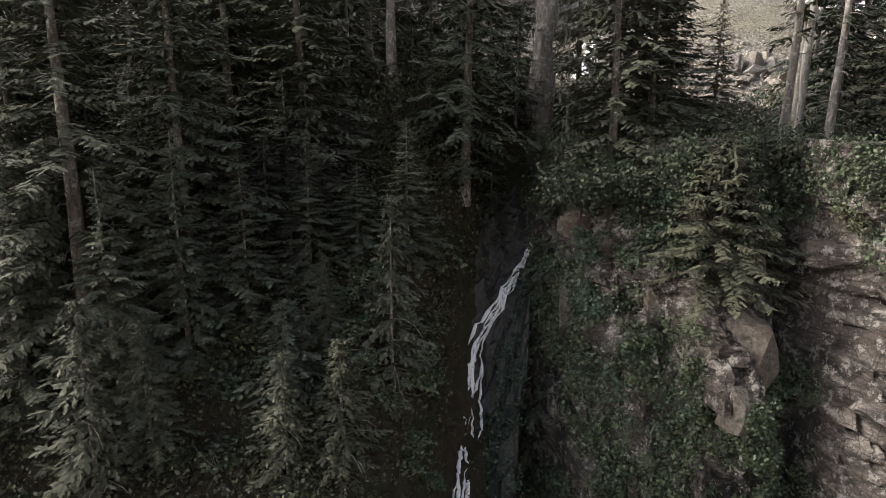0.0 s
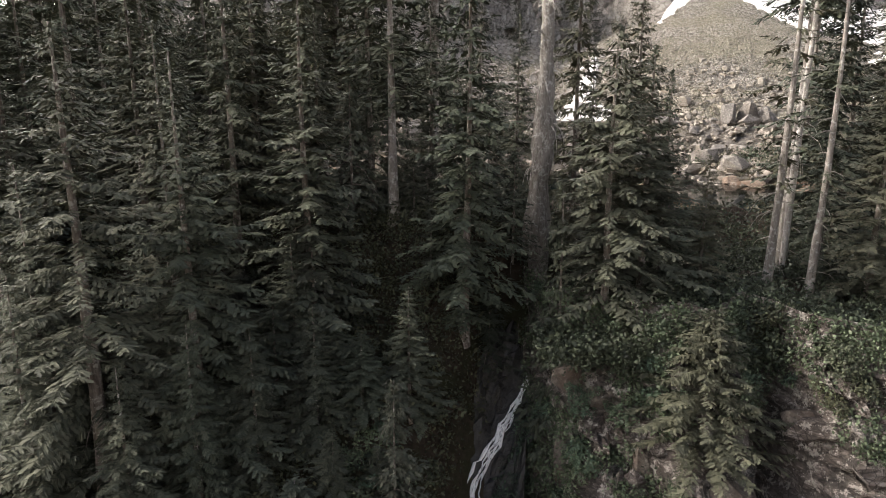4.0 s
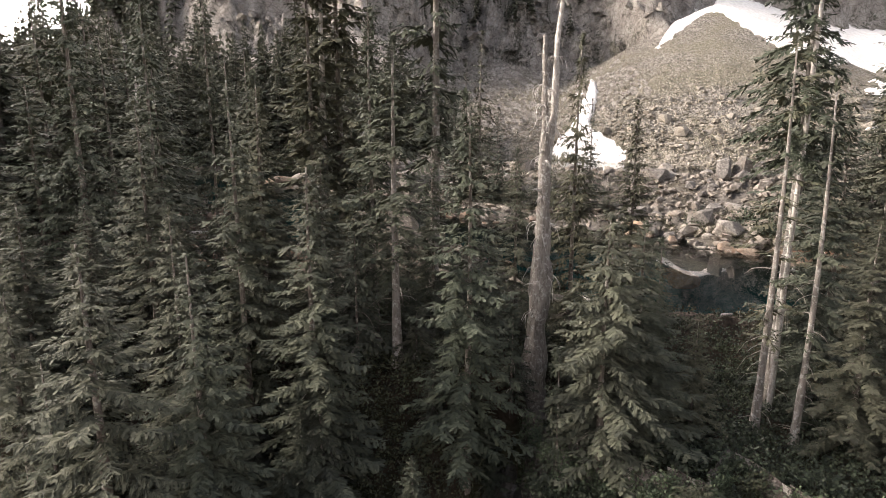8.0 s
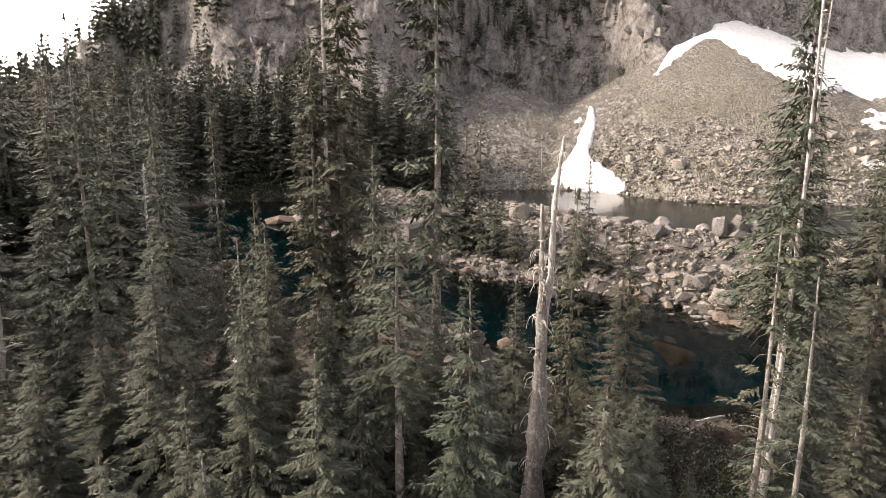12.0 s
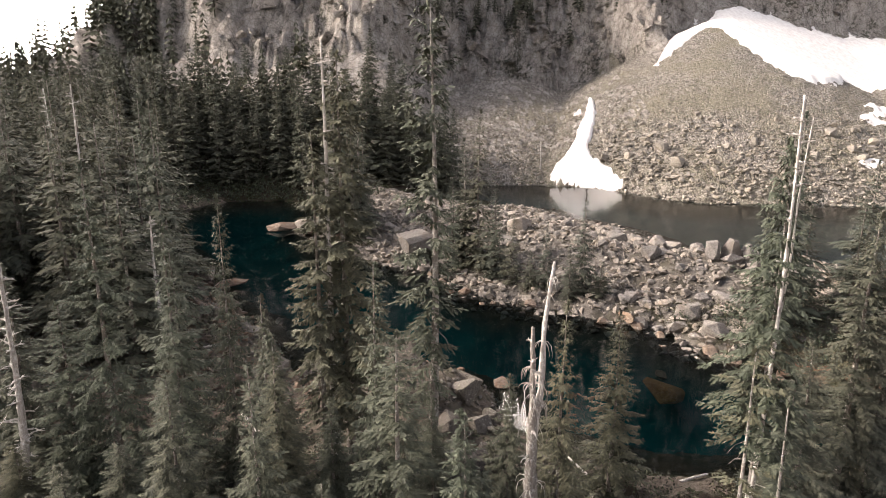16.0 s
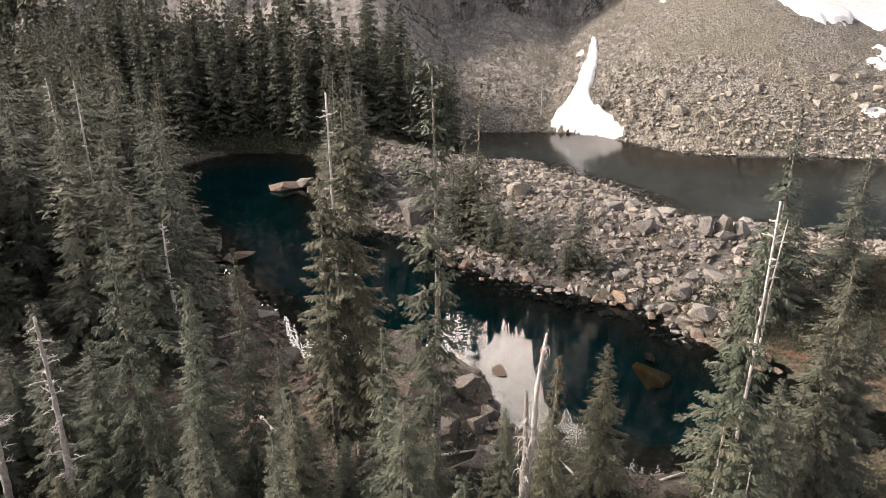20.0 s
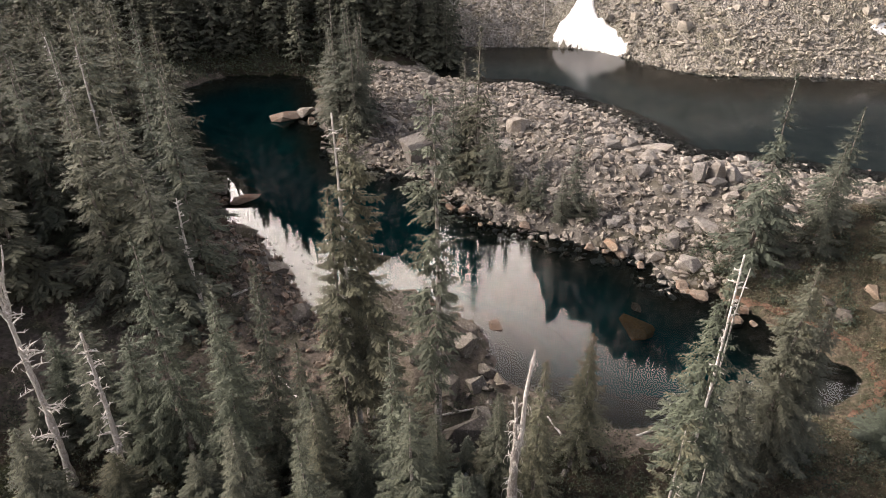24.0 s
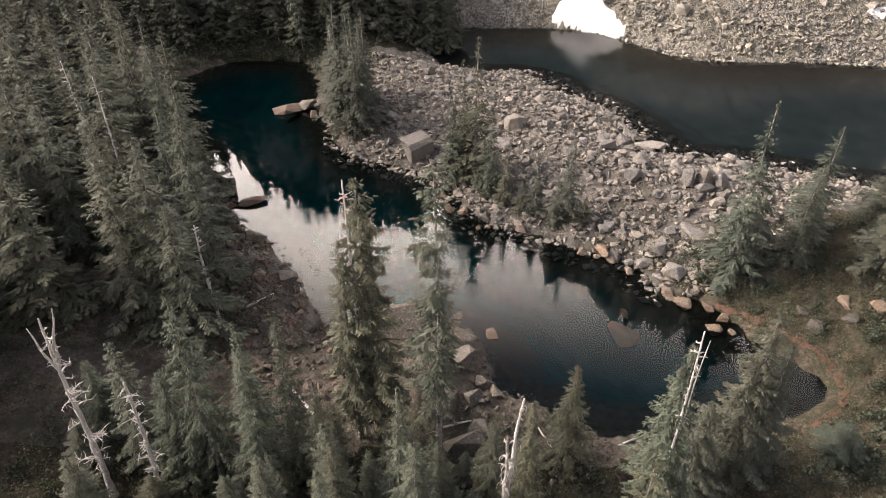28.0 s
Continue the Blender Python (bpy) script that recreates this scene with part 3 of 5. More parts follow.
snow_sheet("snow_1", 24, 54, 166, 217, tongue, 1.2, "old snow tongue in the gully above the tarn", soft=3)
snow_sheet("snow_2", 68, 205, 192, 292, upper, 1.3, "bright snowfield under the rock wall", soft=14)
for k, (px, py, rx, ry) in enumerate(((125, 188, 4, 3.0), (118, 179, 4.5, 2.6), (122, 184, 2.6, 2.0), (105, 158.5, 3.4, 1.6), (42.6, 207, 1.3, 1.6))):
    snow_sheet(f"snow_{k + 3}", px - 9, px + 9, py - 9, py + 9, lambda x, y: (1 - np.hypot((x - px) / rx, (y - py) / ry)) * 2.5 + 0.5 * fbm(x, y, 3, 3, px), 0.6, "small leftover snow patch among the rubble")


# ---------------------------------------------------------------- conifers
# outline of a needle spray from its foot to its tip, with barbs: (share of the length, share of the width)
BARBS = {1: [(0.45, 0.5)], 2: [(0.40, 0.5), (0.40, 0.13), (0.76, 0.3)], 3: [(0.34, 0.5), (0.33, 0.13), (0.62, 0.42), (0.60, 0.1), (0.85, 0.2)]}


def sprays(p, d, e, length, width, barbs):
    """Flat barbed sprays from the places p along d, e across; their tips sag."""
    half = BARBS[barbs]
    rim = [(0.0, 0.0)] + half + [(1.0, 0.0)] + [(u, -w) for u, w in half[::-1]]
    u, w = np.array(rim).T
    v = p[:, None] + d[:, None] * (length[:, None] * u)[:, :, None] + e[:, None] * (width[:, None] * w)[:, :, None]
    v[:, :, 2] -= 0.16 * length[:, None] * u ** 2
    return v.reshape(-1, 3)


def crown_mesh(name, H, R, bare, seed, gap=0.6, step=0.25, wide=0.5, droop=0.3, mat=NEEDLES, fullness=1.0, shape=0.8, reach=0.44, barbs=2, whorl=(5, 9), longest=0.6, skirt=0.65):
    """Needle sprays of a conifer H high: single drooping limbs round the stem, each a fan of barbed side twigs with a lifted tip."""
    rs = np.random.RandomState(seed)
    vs = []

    def put(p, d, e, ln):
        d = d / (np.linalg.norm(d, axis=1)[:, None] + 1e-9)
        vs.append(sprays(p, d, e, ln, ln * wide * rs.uniform(0.75, 1.25, len(ln)), barbs))

    z, start = H * bare, rs.uniform(0, 6.283)
    lean = rs.uniform(0, 6.283)
    up = np.array([0, 0, 1.0])
    while z < H - 0.2:
        u = (z - H * bare) / (H * (1 - bare))
        prof = R * ((1 - u) ** shape) * (skirt + (1 - skirt) * min(1, u / 0.15)) * rs.uniform(0.78, 1.16) + 0.14
        for k in range(rs.randint(*whorl)):
            start += 2.4 + rs.uniform(-0.5, 0.5)
            if rs.rand() > fullness:
                continue
            zb = z + rs.uniform(-0.5, 0.5) * gap
            L = prof * rs.uniform(0.55, 1.15) * (1 + 0.12 * math.cos(start - lean))
            out = np.array([math.cos(start), math.sin(start), 0])
            side = np.array([-out[1], out[0], 0])
            m = max(3, int(L / step))
            s = np.linspace(0.2, 0.97, m)
            rise = -0.20 + 0.8 * u ** 1.6 + rs.uniform(-0.14, 0.14)
            dr, curl = droop * rs.uniform(0.5, 1.3), droop * rs.uniform(0.3, 0.8)
            bend = L * rs.uniform(-0.18, 0.18)
            axis = out * (L * s)[:, None] + side * (bend * s ** 2)[:, None]
            axis[:, 2] = zb + L * (rise * s - dr * s ** 2 + curl * s ** 4)
            for sg in (1, -1):
                ln = np.clip(reach * L * (1.2 - 0.9 * s) * rs.uniform(0.7, 1.3, m), 0.16, longest * rs.uniform(0.75, 1.25, m))
                fwd = rs.uniform(0.4, 0.8, m)
                q = np.sqrt(1 - fwd ** 2)
                d = side * (sg * q)[:, None] + out * fwd[:, None]
                e = out * q[:, None] - side * (sg * fwd)[:, None]
                d[:, 2] -= rs.uniform(0.0, 0.55, m) * (0.5 + droop)
                e[:, 2] += rs.uniform(-0.45, 0.45, m)
                put(axis + up * rs.uniform(-0.05, 0.05, m)[:, None], d, e, ln)
            # along the limb: the lifted tip, sprays lying on top, and dark ones hanging near the stem
            n = 3 + m // 3
            t = np.concatenate([[0.9], rs.uniform(0.15, 0.85, n - 1)])
            p = np.stack([np.interp(t, s, axis[:, c]) for c in range(3)], 1)
            d = np.repeat(out[None], n, 0) + side * rs.uniform(-0.35, 0.35, n)[:, None] + up * rs.uniform(-0.25, 0.25, n)[:, None]
            d[-2:, 2] -= 0.9
            e = side + up * rs.uniform(-0.5, 0.5, n)[:, None]
            put(p, d, e, np.minimum(longest, 0.25 * L + 0.16) * rs.uniform(0.7, 1.2, n))
        z += gap * (0.55 + 0.55 * (1 - u)) * rs.uniform(0.8, 1.2)
    a = np.arange(5) * 2.4
    o = np.stack([np.cos(a), np.sin(a), 0 * a], 1)
    put(np.tile([[0, 0, H - 0.6]], (5, 1)) + o * 0.02, o * 0.12 + up, np.stack([-o[:, 1], o[:, 0], 0 * a], 1), np.linspace(0.6, 0.95, 5) * 0.8)
    v = np.concatenate(vs)
    return mesh_of(name, v, np.arange(len(v)).reshape(-1, 2 * len(BARBS[barbs]) + 2), mat)


def trunk_mesh(name, H, r, seed, mat=BARK, twigs=14, limb=1.0, low=0.05, high=0.5):
    """Tapered trunk with a flared foot, and bare dead twigs on its lower half."""
    rs = np.random.RandomState(seed)
    k = 12
    t = np.linspace(0, 1, k)
    bend = rs.uniform(-0.012, 0.012, 2) * H
    pts = np.stack([bend[0] * np.sin(3 * t), bend[1] * np.sin(2.3 * t), -0.8 + (H + 0.7) * t], 1)
    rad = r * (1 - 0.93 * t ** 0.9) * (1 + 0.5 * np.exp(-t * 18)) + 0.012
    pieces = [tube(pts, rad, 8, seed, 0.1)]
    for _ in range(twigs):
        u = rs.uniform(low, high)
        a, L = rs.uniform(0, 6.283), limb * rs.uniform(0.35, 1.3)
        p = np.array([np.interp(u, t, pts[:, 0]), np.interp(u, t, pts[:, 1]), -0.8 + (H + 0.7) * u])
        o = np.array([math.cos(a), math.sin(a), 0])
        q = np.array([-o[1], o[0], 0]) * rs.uniform(-0.3, 0.3)
        pieces.append(tube([p, p + (o * 0.4 + q * 0.2) * L, p + (o * 0.75 + q * 0.7) * L + (0, 0, -0.12 * L), p + (o + q) * L + (0, 0, -0.4 * L)], [0.028, 0.02, 0.014, 0.006], 4, seed))
    v, f = join(pieces)
    return smooth(mesh_of(name, v, f, mat))


def conifer(label, H, R, bare, seed, r=0.2, group="firs on the near bank", trunk_mat=BARK, twigs=18, limb=1.0, **kw):
    base = tagged(new("conifer_tree"), label, "tree", group)
    part("trunk", trunk_mesh("trunk", H, r, seed + 50, trunk_mat, twigs, limb), base)
    part("crown", crown_mesh("crown", H, R, bare, seed, **kw), base)
    return base


def place(ob, x, y, top, radius=1.0, turn=None, base=None, lean=(0, 0)):
    """A copy of a tree of unit size with its tip at height top; radius scales its spread."""
    g = float(land(x, y)) if base is None else base
    s = (top - g) / ob["height"]
    wide_ = s ** (0.6 if s > 1 else 0.2)
    m = pose(x, y, g, lean[0], lean[1], 137.5 * x + 71 * y if turn is None else turn) @ Matrix.Diagonal((radius * wide_, radius * wide_, s, 1))
    return copy_thing(ob, m)


def kinds(group, lod, specs):
    out = []
    for label, H, R, bare, seed, kw in specs:
        ob = conifer(label, H, R, bare, seed, group=group, **{**lod, **kw})
        ob["height"] = H
        out.append(ob)
    return out


NEAR_LOD = dict(gap=0.64, step=0.17, barbs=2, whorl=(6, 10), longest=0.45, wide=0.48)
MID_LOD = dict(gap=0.95, step=0.36, barbs=2, whorl=(5, 9), longest=1.0, wide=0.52)
near_kinds = kinds("firs on the near bank", NEAR_LOD, [
    ("slender mountain hemlock with drooping olive-green sprays", 18, 3.3, 0.05, 1, dict(r=0.2, droop=0.36, shape=0.92)),
    ("full spire-shaped fir, dense dark green branches", 18, 3.8, 0.02, 2, dict(r=0.22, shape=1.0)),
    ("thin old hemlock with bare grey lower trunk", 18, 2.3, 0.34, 3, dict(r=0.24, fullness=0.7, trunk_mat=PALE_BARK)),
    ("broad hemlock with heavy hanging branches", 18, 4.4, 0.02, 4, dict(r=0.26, droop=0.45, shape=0.95, gap=0.66, step=0.13, longest=0.36, wide=0.42)),
    ("young fir with light new tips", 9, 2.0, 0.02, 5, dict(r=0.11, gap=0.42, shape=0.95, longest=0.42)),
    ("ragged tall fir, crown broken into tufts along a pale trunk", 22, 1.75, 0.22, 6, dict(r=0.3, fullness=0.8, shape=0.3, droop=0.5, gap=0.8, longest=0.6, trunk_mat=PALE_BARK)),
    ("pale-stemmed hemlock, bare but for a few tufts", 18, 1.6, 0.28, 7, dict(r=0.2, fullness=0.22, shape=0.2, trunk_mat=PALE_BARK)),
    ("slim young hemlock with layered branches", 18, 3.5, 0.03, 8, dict(r=0.19, droop=0.25, shape=0.95)),
    ("old fir with a broad crown on a long bare trunk", 22, 2.9, 0.46, 9, dict(r=0.3, shape=0.85, droop=0.36, skirt=0.85, gap=0.5, whorl=(7, 11), twigs=46, limb=1.7, trunk_mat=PALE_BARK)),
    ("hemlock held by bare roots at the crag's edge", 14, 2.6, 0.24, 10, dict(r=0.2, shape=0.7, droop=0.45)),
    ("dark green fir on the bank", 18, 3.7, 0.04, 12, dict(r=0.22, shape=0.95, mat=NEEDLES_DARK)),
    ("old hemlock with a deep crown of long hanging limbs", 24, 3.4, 0.12, 13, dict(r=0.28, shape=0.55, droop=0.5, fullness=0.74, skirt=0.45, gap=0.68, longest=0.62, twigs=34, limb=1.6)),
    ("broad low fir spreading from a rock ledge", 6, 3.4, 0.12, 11, dict(r=0.14, gap=0.22, step=0.11, shape=0.95, droop=0.16, longest=0.28, wide=0.44, skirt=0.9, whorl=(7, 11))),
])
mid_kinds = kinds("firs round the tarns", MID_LOD, [
    ("dark green fir on the far bank", 18, 4.1, 0.02, 21, dict(mat=NEEDLES_DARK, shape=0.95)),
    ("narrow dark fir among the boulders", 18, 3.2, 0.02, 22, dict(mat=NEEDLES_DARK, shape=0.95)),
    ("tall hemlock of the western wood", 20, 4.6, 0.03, 23, dict(droop=0.4, shape=0.92)),
    ("old hemlock with a thin crown in the wood", 20, 3.9, 0.08, 24, dict(fullness=0.8, droop=0.5, shape=0.85)),
])

# kind, x, y, height of the tip, spread
HERO = [
    (3, -11.1, 19.2, 10.1, 1.2), (1, -8.3, 20.7, 9.4, 1.0), (7, -10.2, 23.9, 10.5, 0.8), (1, -8.5, 26.4, 15.8, 0.85), (0, -8.1, 29.3, 14.9, 0.95),
    (0, -4.8, 23.4, 12.0, 1.05), (2, -2.1, 27.8, 16.9, 1.05), (0, 0.8, 24.6, 14.7, 0.95), (5, -0.7, 37.2, 32.1, 1.0), (11, -6.3, 40.6, 29.7, 1.0),
    (11, -7.8, 39.4, 25.0, 0.85), (7, -12.4, 35.4, 21.9, 0.66), (1, -3.2, 30.2, 19.4, 0.8),
]
HERO2 = [
    (1, 6.3, 30.8, 17.3, 0.75), (7, 10.8, 37.0, 14.5, 0.85), (8, 14.7, 27.6, 25.6, 0.78), (1, 7.0, 26.2, 9.4, 0.95), (7, 7.6, 24.2, 9.8, 1.0),
    (0, -26.2, 37.0, 17.6, 1.0), (1, -16.8, 38.5, 18.0, 0.75), (0, -9.7, 33.3, 16.8, 0.75), (3, -19.8, 35.6, 23.7, 0.85), (7, -14.8, 33.6, 20.6, 0.95), (0, -22.4, 35.8, 15.6, 1.1),
    (4, -8.6, 30.3, 15.7, 1.0), (10, 25.0, 36.2, 20.8, 1.05), (10, 27.2, 36.6, 17.0, 1.05), (10, 16.5, 24.2, 9.8, 0.85), (10, 20.5, 33.5, 14.0, 1.0),
    (6, 13.4, 26.0, 16.8, 1.0), (6, 14.5, 24.8, 15.0, 0.9), (1, 4.2, 23.2, 5.0, 0.7), (0, -27.9, 30.0, 12.7, 1.0), (1, -23.0, 31.0, 9.0, 1.0), (7, -17.0, 30.5, 9.5, 1.0), (1, -31.0, 40.0, 12.5, 0.9),
    (7, 3.8, 33.5, 12.0, 0.7), (1, 21.5, 24.0, 5.0, 1.0), (3, -15.5, 22.0, 8.0, 0.9), (1, -18.0, 27.0, 10.5, 1.0),
    (7, -13.2, 28.5, 14.5, 0.9), (1, -20.0, 27.5, 8.5, 0.85), (1, -31.5, 36.5, 9.0, 0.9), (7, -5.8, 30.8, 12.0, 0.8), (1, -0.6, 31.5, 12.0, 0.7), (7, 8.6, 25.2, 9.0, 0.6), (7, 10.4, 25.4, 5.8, 0.55), (10, 16.4, 27.6, 14.5, 0.8), (1, 17.2, 22.8, 5.5, 0.75), (4, 19.0, 22.5, 4.5, 1.1),
]
SLOPE = [
    (7, -1.2, 21.6, 1.6, 0.6), (7, -2.8, 21.0, 0.2, 0.62), (0, -4.4, 20.6, 1.2, 0.65), (1, -3.6, 19.0, -2.4, 0.5), (7, -6.2, 19.6, 0.8, 0.6), (0, -7.6, 18.4, 1.4, 0.6),
    (1, -9.4, 17.6, 0.4, 0.7), (0, -12.4, 18.0, 3.0, 0.8), (1, -13.2, 20.2, 6.0, 0.8), (7, -5.4, 22.4, 3.2, 0.7), (1, -2.2, 19.6, -3.4, 0.45), (7, -8.2, 16.6, -3.6, 0.5),
]
for k, x, y, top, r in HERO + HERO2:
    place(near_kinds[k], x, y, top, r)
# a broad young fir rooted on the ledge
place(near_kinds[12], 8.8, 20.1, 1.3, 1.0, base=-4.0)
# a fir with bare roots over the crag, and small firs on the steep slope beside the fall
place(near_kinds[9], 5.95, 22.7, 10.3, 1.05, base=-1.7)
for k, x, y, top, r in SLOPE:
    place(near_kinds[k], x, y, top, r)
FAR_HERO = [
    (0, 35.9, 65.1, 25.0, 1.1), (1, 5.4, 91.0, 24.1, 1.25), (1, 17.8, 79.0, 15.0, 0.8), (2, -26.8, 60.8, 26.8, 0.9), (2, -38.2, 69.1, 30.6, 1.0), (2, -43.5, 88.0, 24.8, 1.0),
    (0, 47.7, 70.7, 19.5, 1.1), (0, 44, 66, 17, 1.0), (1, 3.2, 93.5, 20.0, 1.25), (1, 9.5, 83.5, 11.0, 0.7), (1, 13.5, 80.5, 10.5, 0.7), (1, 1.5, 92, 15.0, 1.2), (1, 7.5, 88, 14.0, 1.2),
    (0, 39.5, 68, 15, 1.0), (0, 36, 37.5, 6.5, 1.0), (0, 44, 38, 9.5, 1.0), (0, 48.5, 43, 11, 1.1), (0, 35, 29, 8, 1.0), (1, 51, 49, 8, 1.0), (0, 52, 62, 17, 1.1), (0, 56, 70, 18, 1.1), (1, 8, 86, 9, 0.8), (1, 11.5, 81.5, 6.5, 0.8), (1, 16, 78.3, 8, 0.8), (1, 20, 77.5, 6, 0.8),
]
for k, x, y, top, r in FAR_HERO:
    place(mid_kinds[k], x, y, top, r)


def scatter(seed, count, x0, x1, y0, y1, apart, allowed):
    """Places at random within a box, kept apart, where allowed(x, y)."""
    r, out, tries = random.Random(seed), [], 0
    while len(out) < count and tries < count * 40:
        tries += 1
        x, y = r.uniform(x0, x1), r.uniform(y0, y1)
        if any((x - a) ** 2 + (y - b) ** 2 < apart * apart for a, b in out) or not allowed(x, y):
            continue
        out.append((x, y))
    return out


rnd = random.Random(7)


def plant(spots, names, low, high):
    for x, y in spots:
        place(mid_kinds[rnd.choice(names)], x, y, float(land(x, y)) + rnd.uniform(low, high), rnd.uniform(1.0, 1.4))


# Trees at x < -43, y < 50 are out of view, added for shade.
west = scatter(1, 170, -100, -20, 18, 140, 3.6, lambda x, y: float(edge_distance(NEAR_LAKE, x, y)) > 3 and x < -20 - 0.36 * (y - 40) and (y > 50 or x < -43))
west.sort(key=lambda p: p[0] ** 2 + p[1] ** 2)
plant(west[:100], (2, 3, 2, 2), 15, 25)
plant(scatter(4, 10, -23, -14, 106, 125, 2.0, lambda x, y: float(edge_distance(NEAR_LAKE, x, y)) > 1), (0, 1), 14, 24)
shore = scatter(2, 74, -100, -10, 152, 186, 4.2, lambda x, y: float(edge_distance(NEAR_LAKE, x, y)) > 3) + scatter(3, 14, -12, 3, 156, 170, 2.4, lambda x, y: True)


def wood(name, spots, low, high, seed, mat, label):
    """Trees of a wood that stand too close to tell apart, joined into one mesh."""
    rs = np.random.RandomState(seed)
    shapes = []
    for k in range(4):
        me_ = crown_mesh("spray", 18, 4.0 - 0.3 * k, 0.04 + 0.03 * k, seed + k, gap=0.9, step=0.55, wide=0.62, barbs=1, whorl=(6, 10), mat=mat, shape=0.75, droop=0.42, longest=1.2)
        shapes.append(np.array([v.co[:] for v in me_.vertices]))
        bpy.data.meshes.remove(me_)
    stem, stem_f = tube([(0, 0, -0.8), (0.05, 0, 8), (0, 0, 17.5)], [0.14, 0.09, 0.02], 5, seed)
    pts = np.array(spots)
    vs, fs, idx, o = [], [], [], 0
    for (x, y), z in zip(spots, land(pts[:, 0], pts[:, 1])):
        v = shapes[rs.randint(4)]
        a, k, w = rs.uniform(0, 6.283), rs.uniform(low, high) / 18, rs.uniform(1.0, 1.4)
        for q, f, m in ((v, np.arange(len(v)).reshape(-1, 4).tolist(), 0), (stem, stem_f, 1)):
            vs.append(np.stack([(q[:, 0] * math.cos(a) - q[:, 1] * math.sin(a)) * w + x, (q[:, 0] * math.sin(a) + q[:, 1] * math.cos(a)) * w + y, q[:, 2] * k + z], 1))
            fs += [[i + o for i in g] for g in f]
            idx += [m] * len(f)
            o += len(q)
    me_ = mesh_of(name, np.concatenate(vs), fs, mat, BARK)
    me_.polygons.foreach_set("material_index", np.array(idx, np.int32))
    return tagged(new(name, me_), label, "forest", kind="stuff")


wood("western_wood", west[100:], 15, 25, 61, NEEDLES, "hemlocks of the dense western wood")
wood("shore_wood", shore, 16, 25, 62, NEEDLES, "dark firs crowding the far shore")
# undergrowth of young firs on the near slope
young = kinds("young firs of the undergrowth", MID_LOD, [("young shaded fir in the undergrowth", 6, 1.3, 0.03, 31, dict(r=0.07, gap=0.36, step=0.2, longest=0.4, mat=NEEDLES_DARK))])[0]
for x, y in scatter(5, 64, -17, 3.2, 15, 37, 1.5, lambda x, y: abs(x - float(stream_x(y))) > 1.3):
    place(young, x, y, float(land(x, y)) + rnd.uniform(2.5, 7.0), rnd.uniform(0.7, 1.25))
for ob in near_kinds + mid_kinds + [young]:
    for o in (*ob.children, ob):
        bpy.data.objects.remove(o)


# ---------------------------------------------------------------- dead standing trees
def twig_path(rs, p, a, L, droop, curl=0.0):
    o = np.array([math.cos(a), math.sin(a), 0])
    q = np.array([-o[1], o[0], 0]) * rs.uniform(-0.5, 0.5)
    out = [p]
    for t in (0.3, 0.6, 0.85, 1.0):
        out.append(p + (o * t * (1 - curl * t * t) + q * t * t) * L + np.array([0, 0, (0.35 * t - droop * t ** 2.2) * L]))
    return out


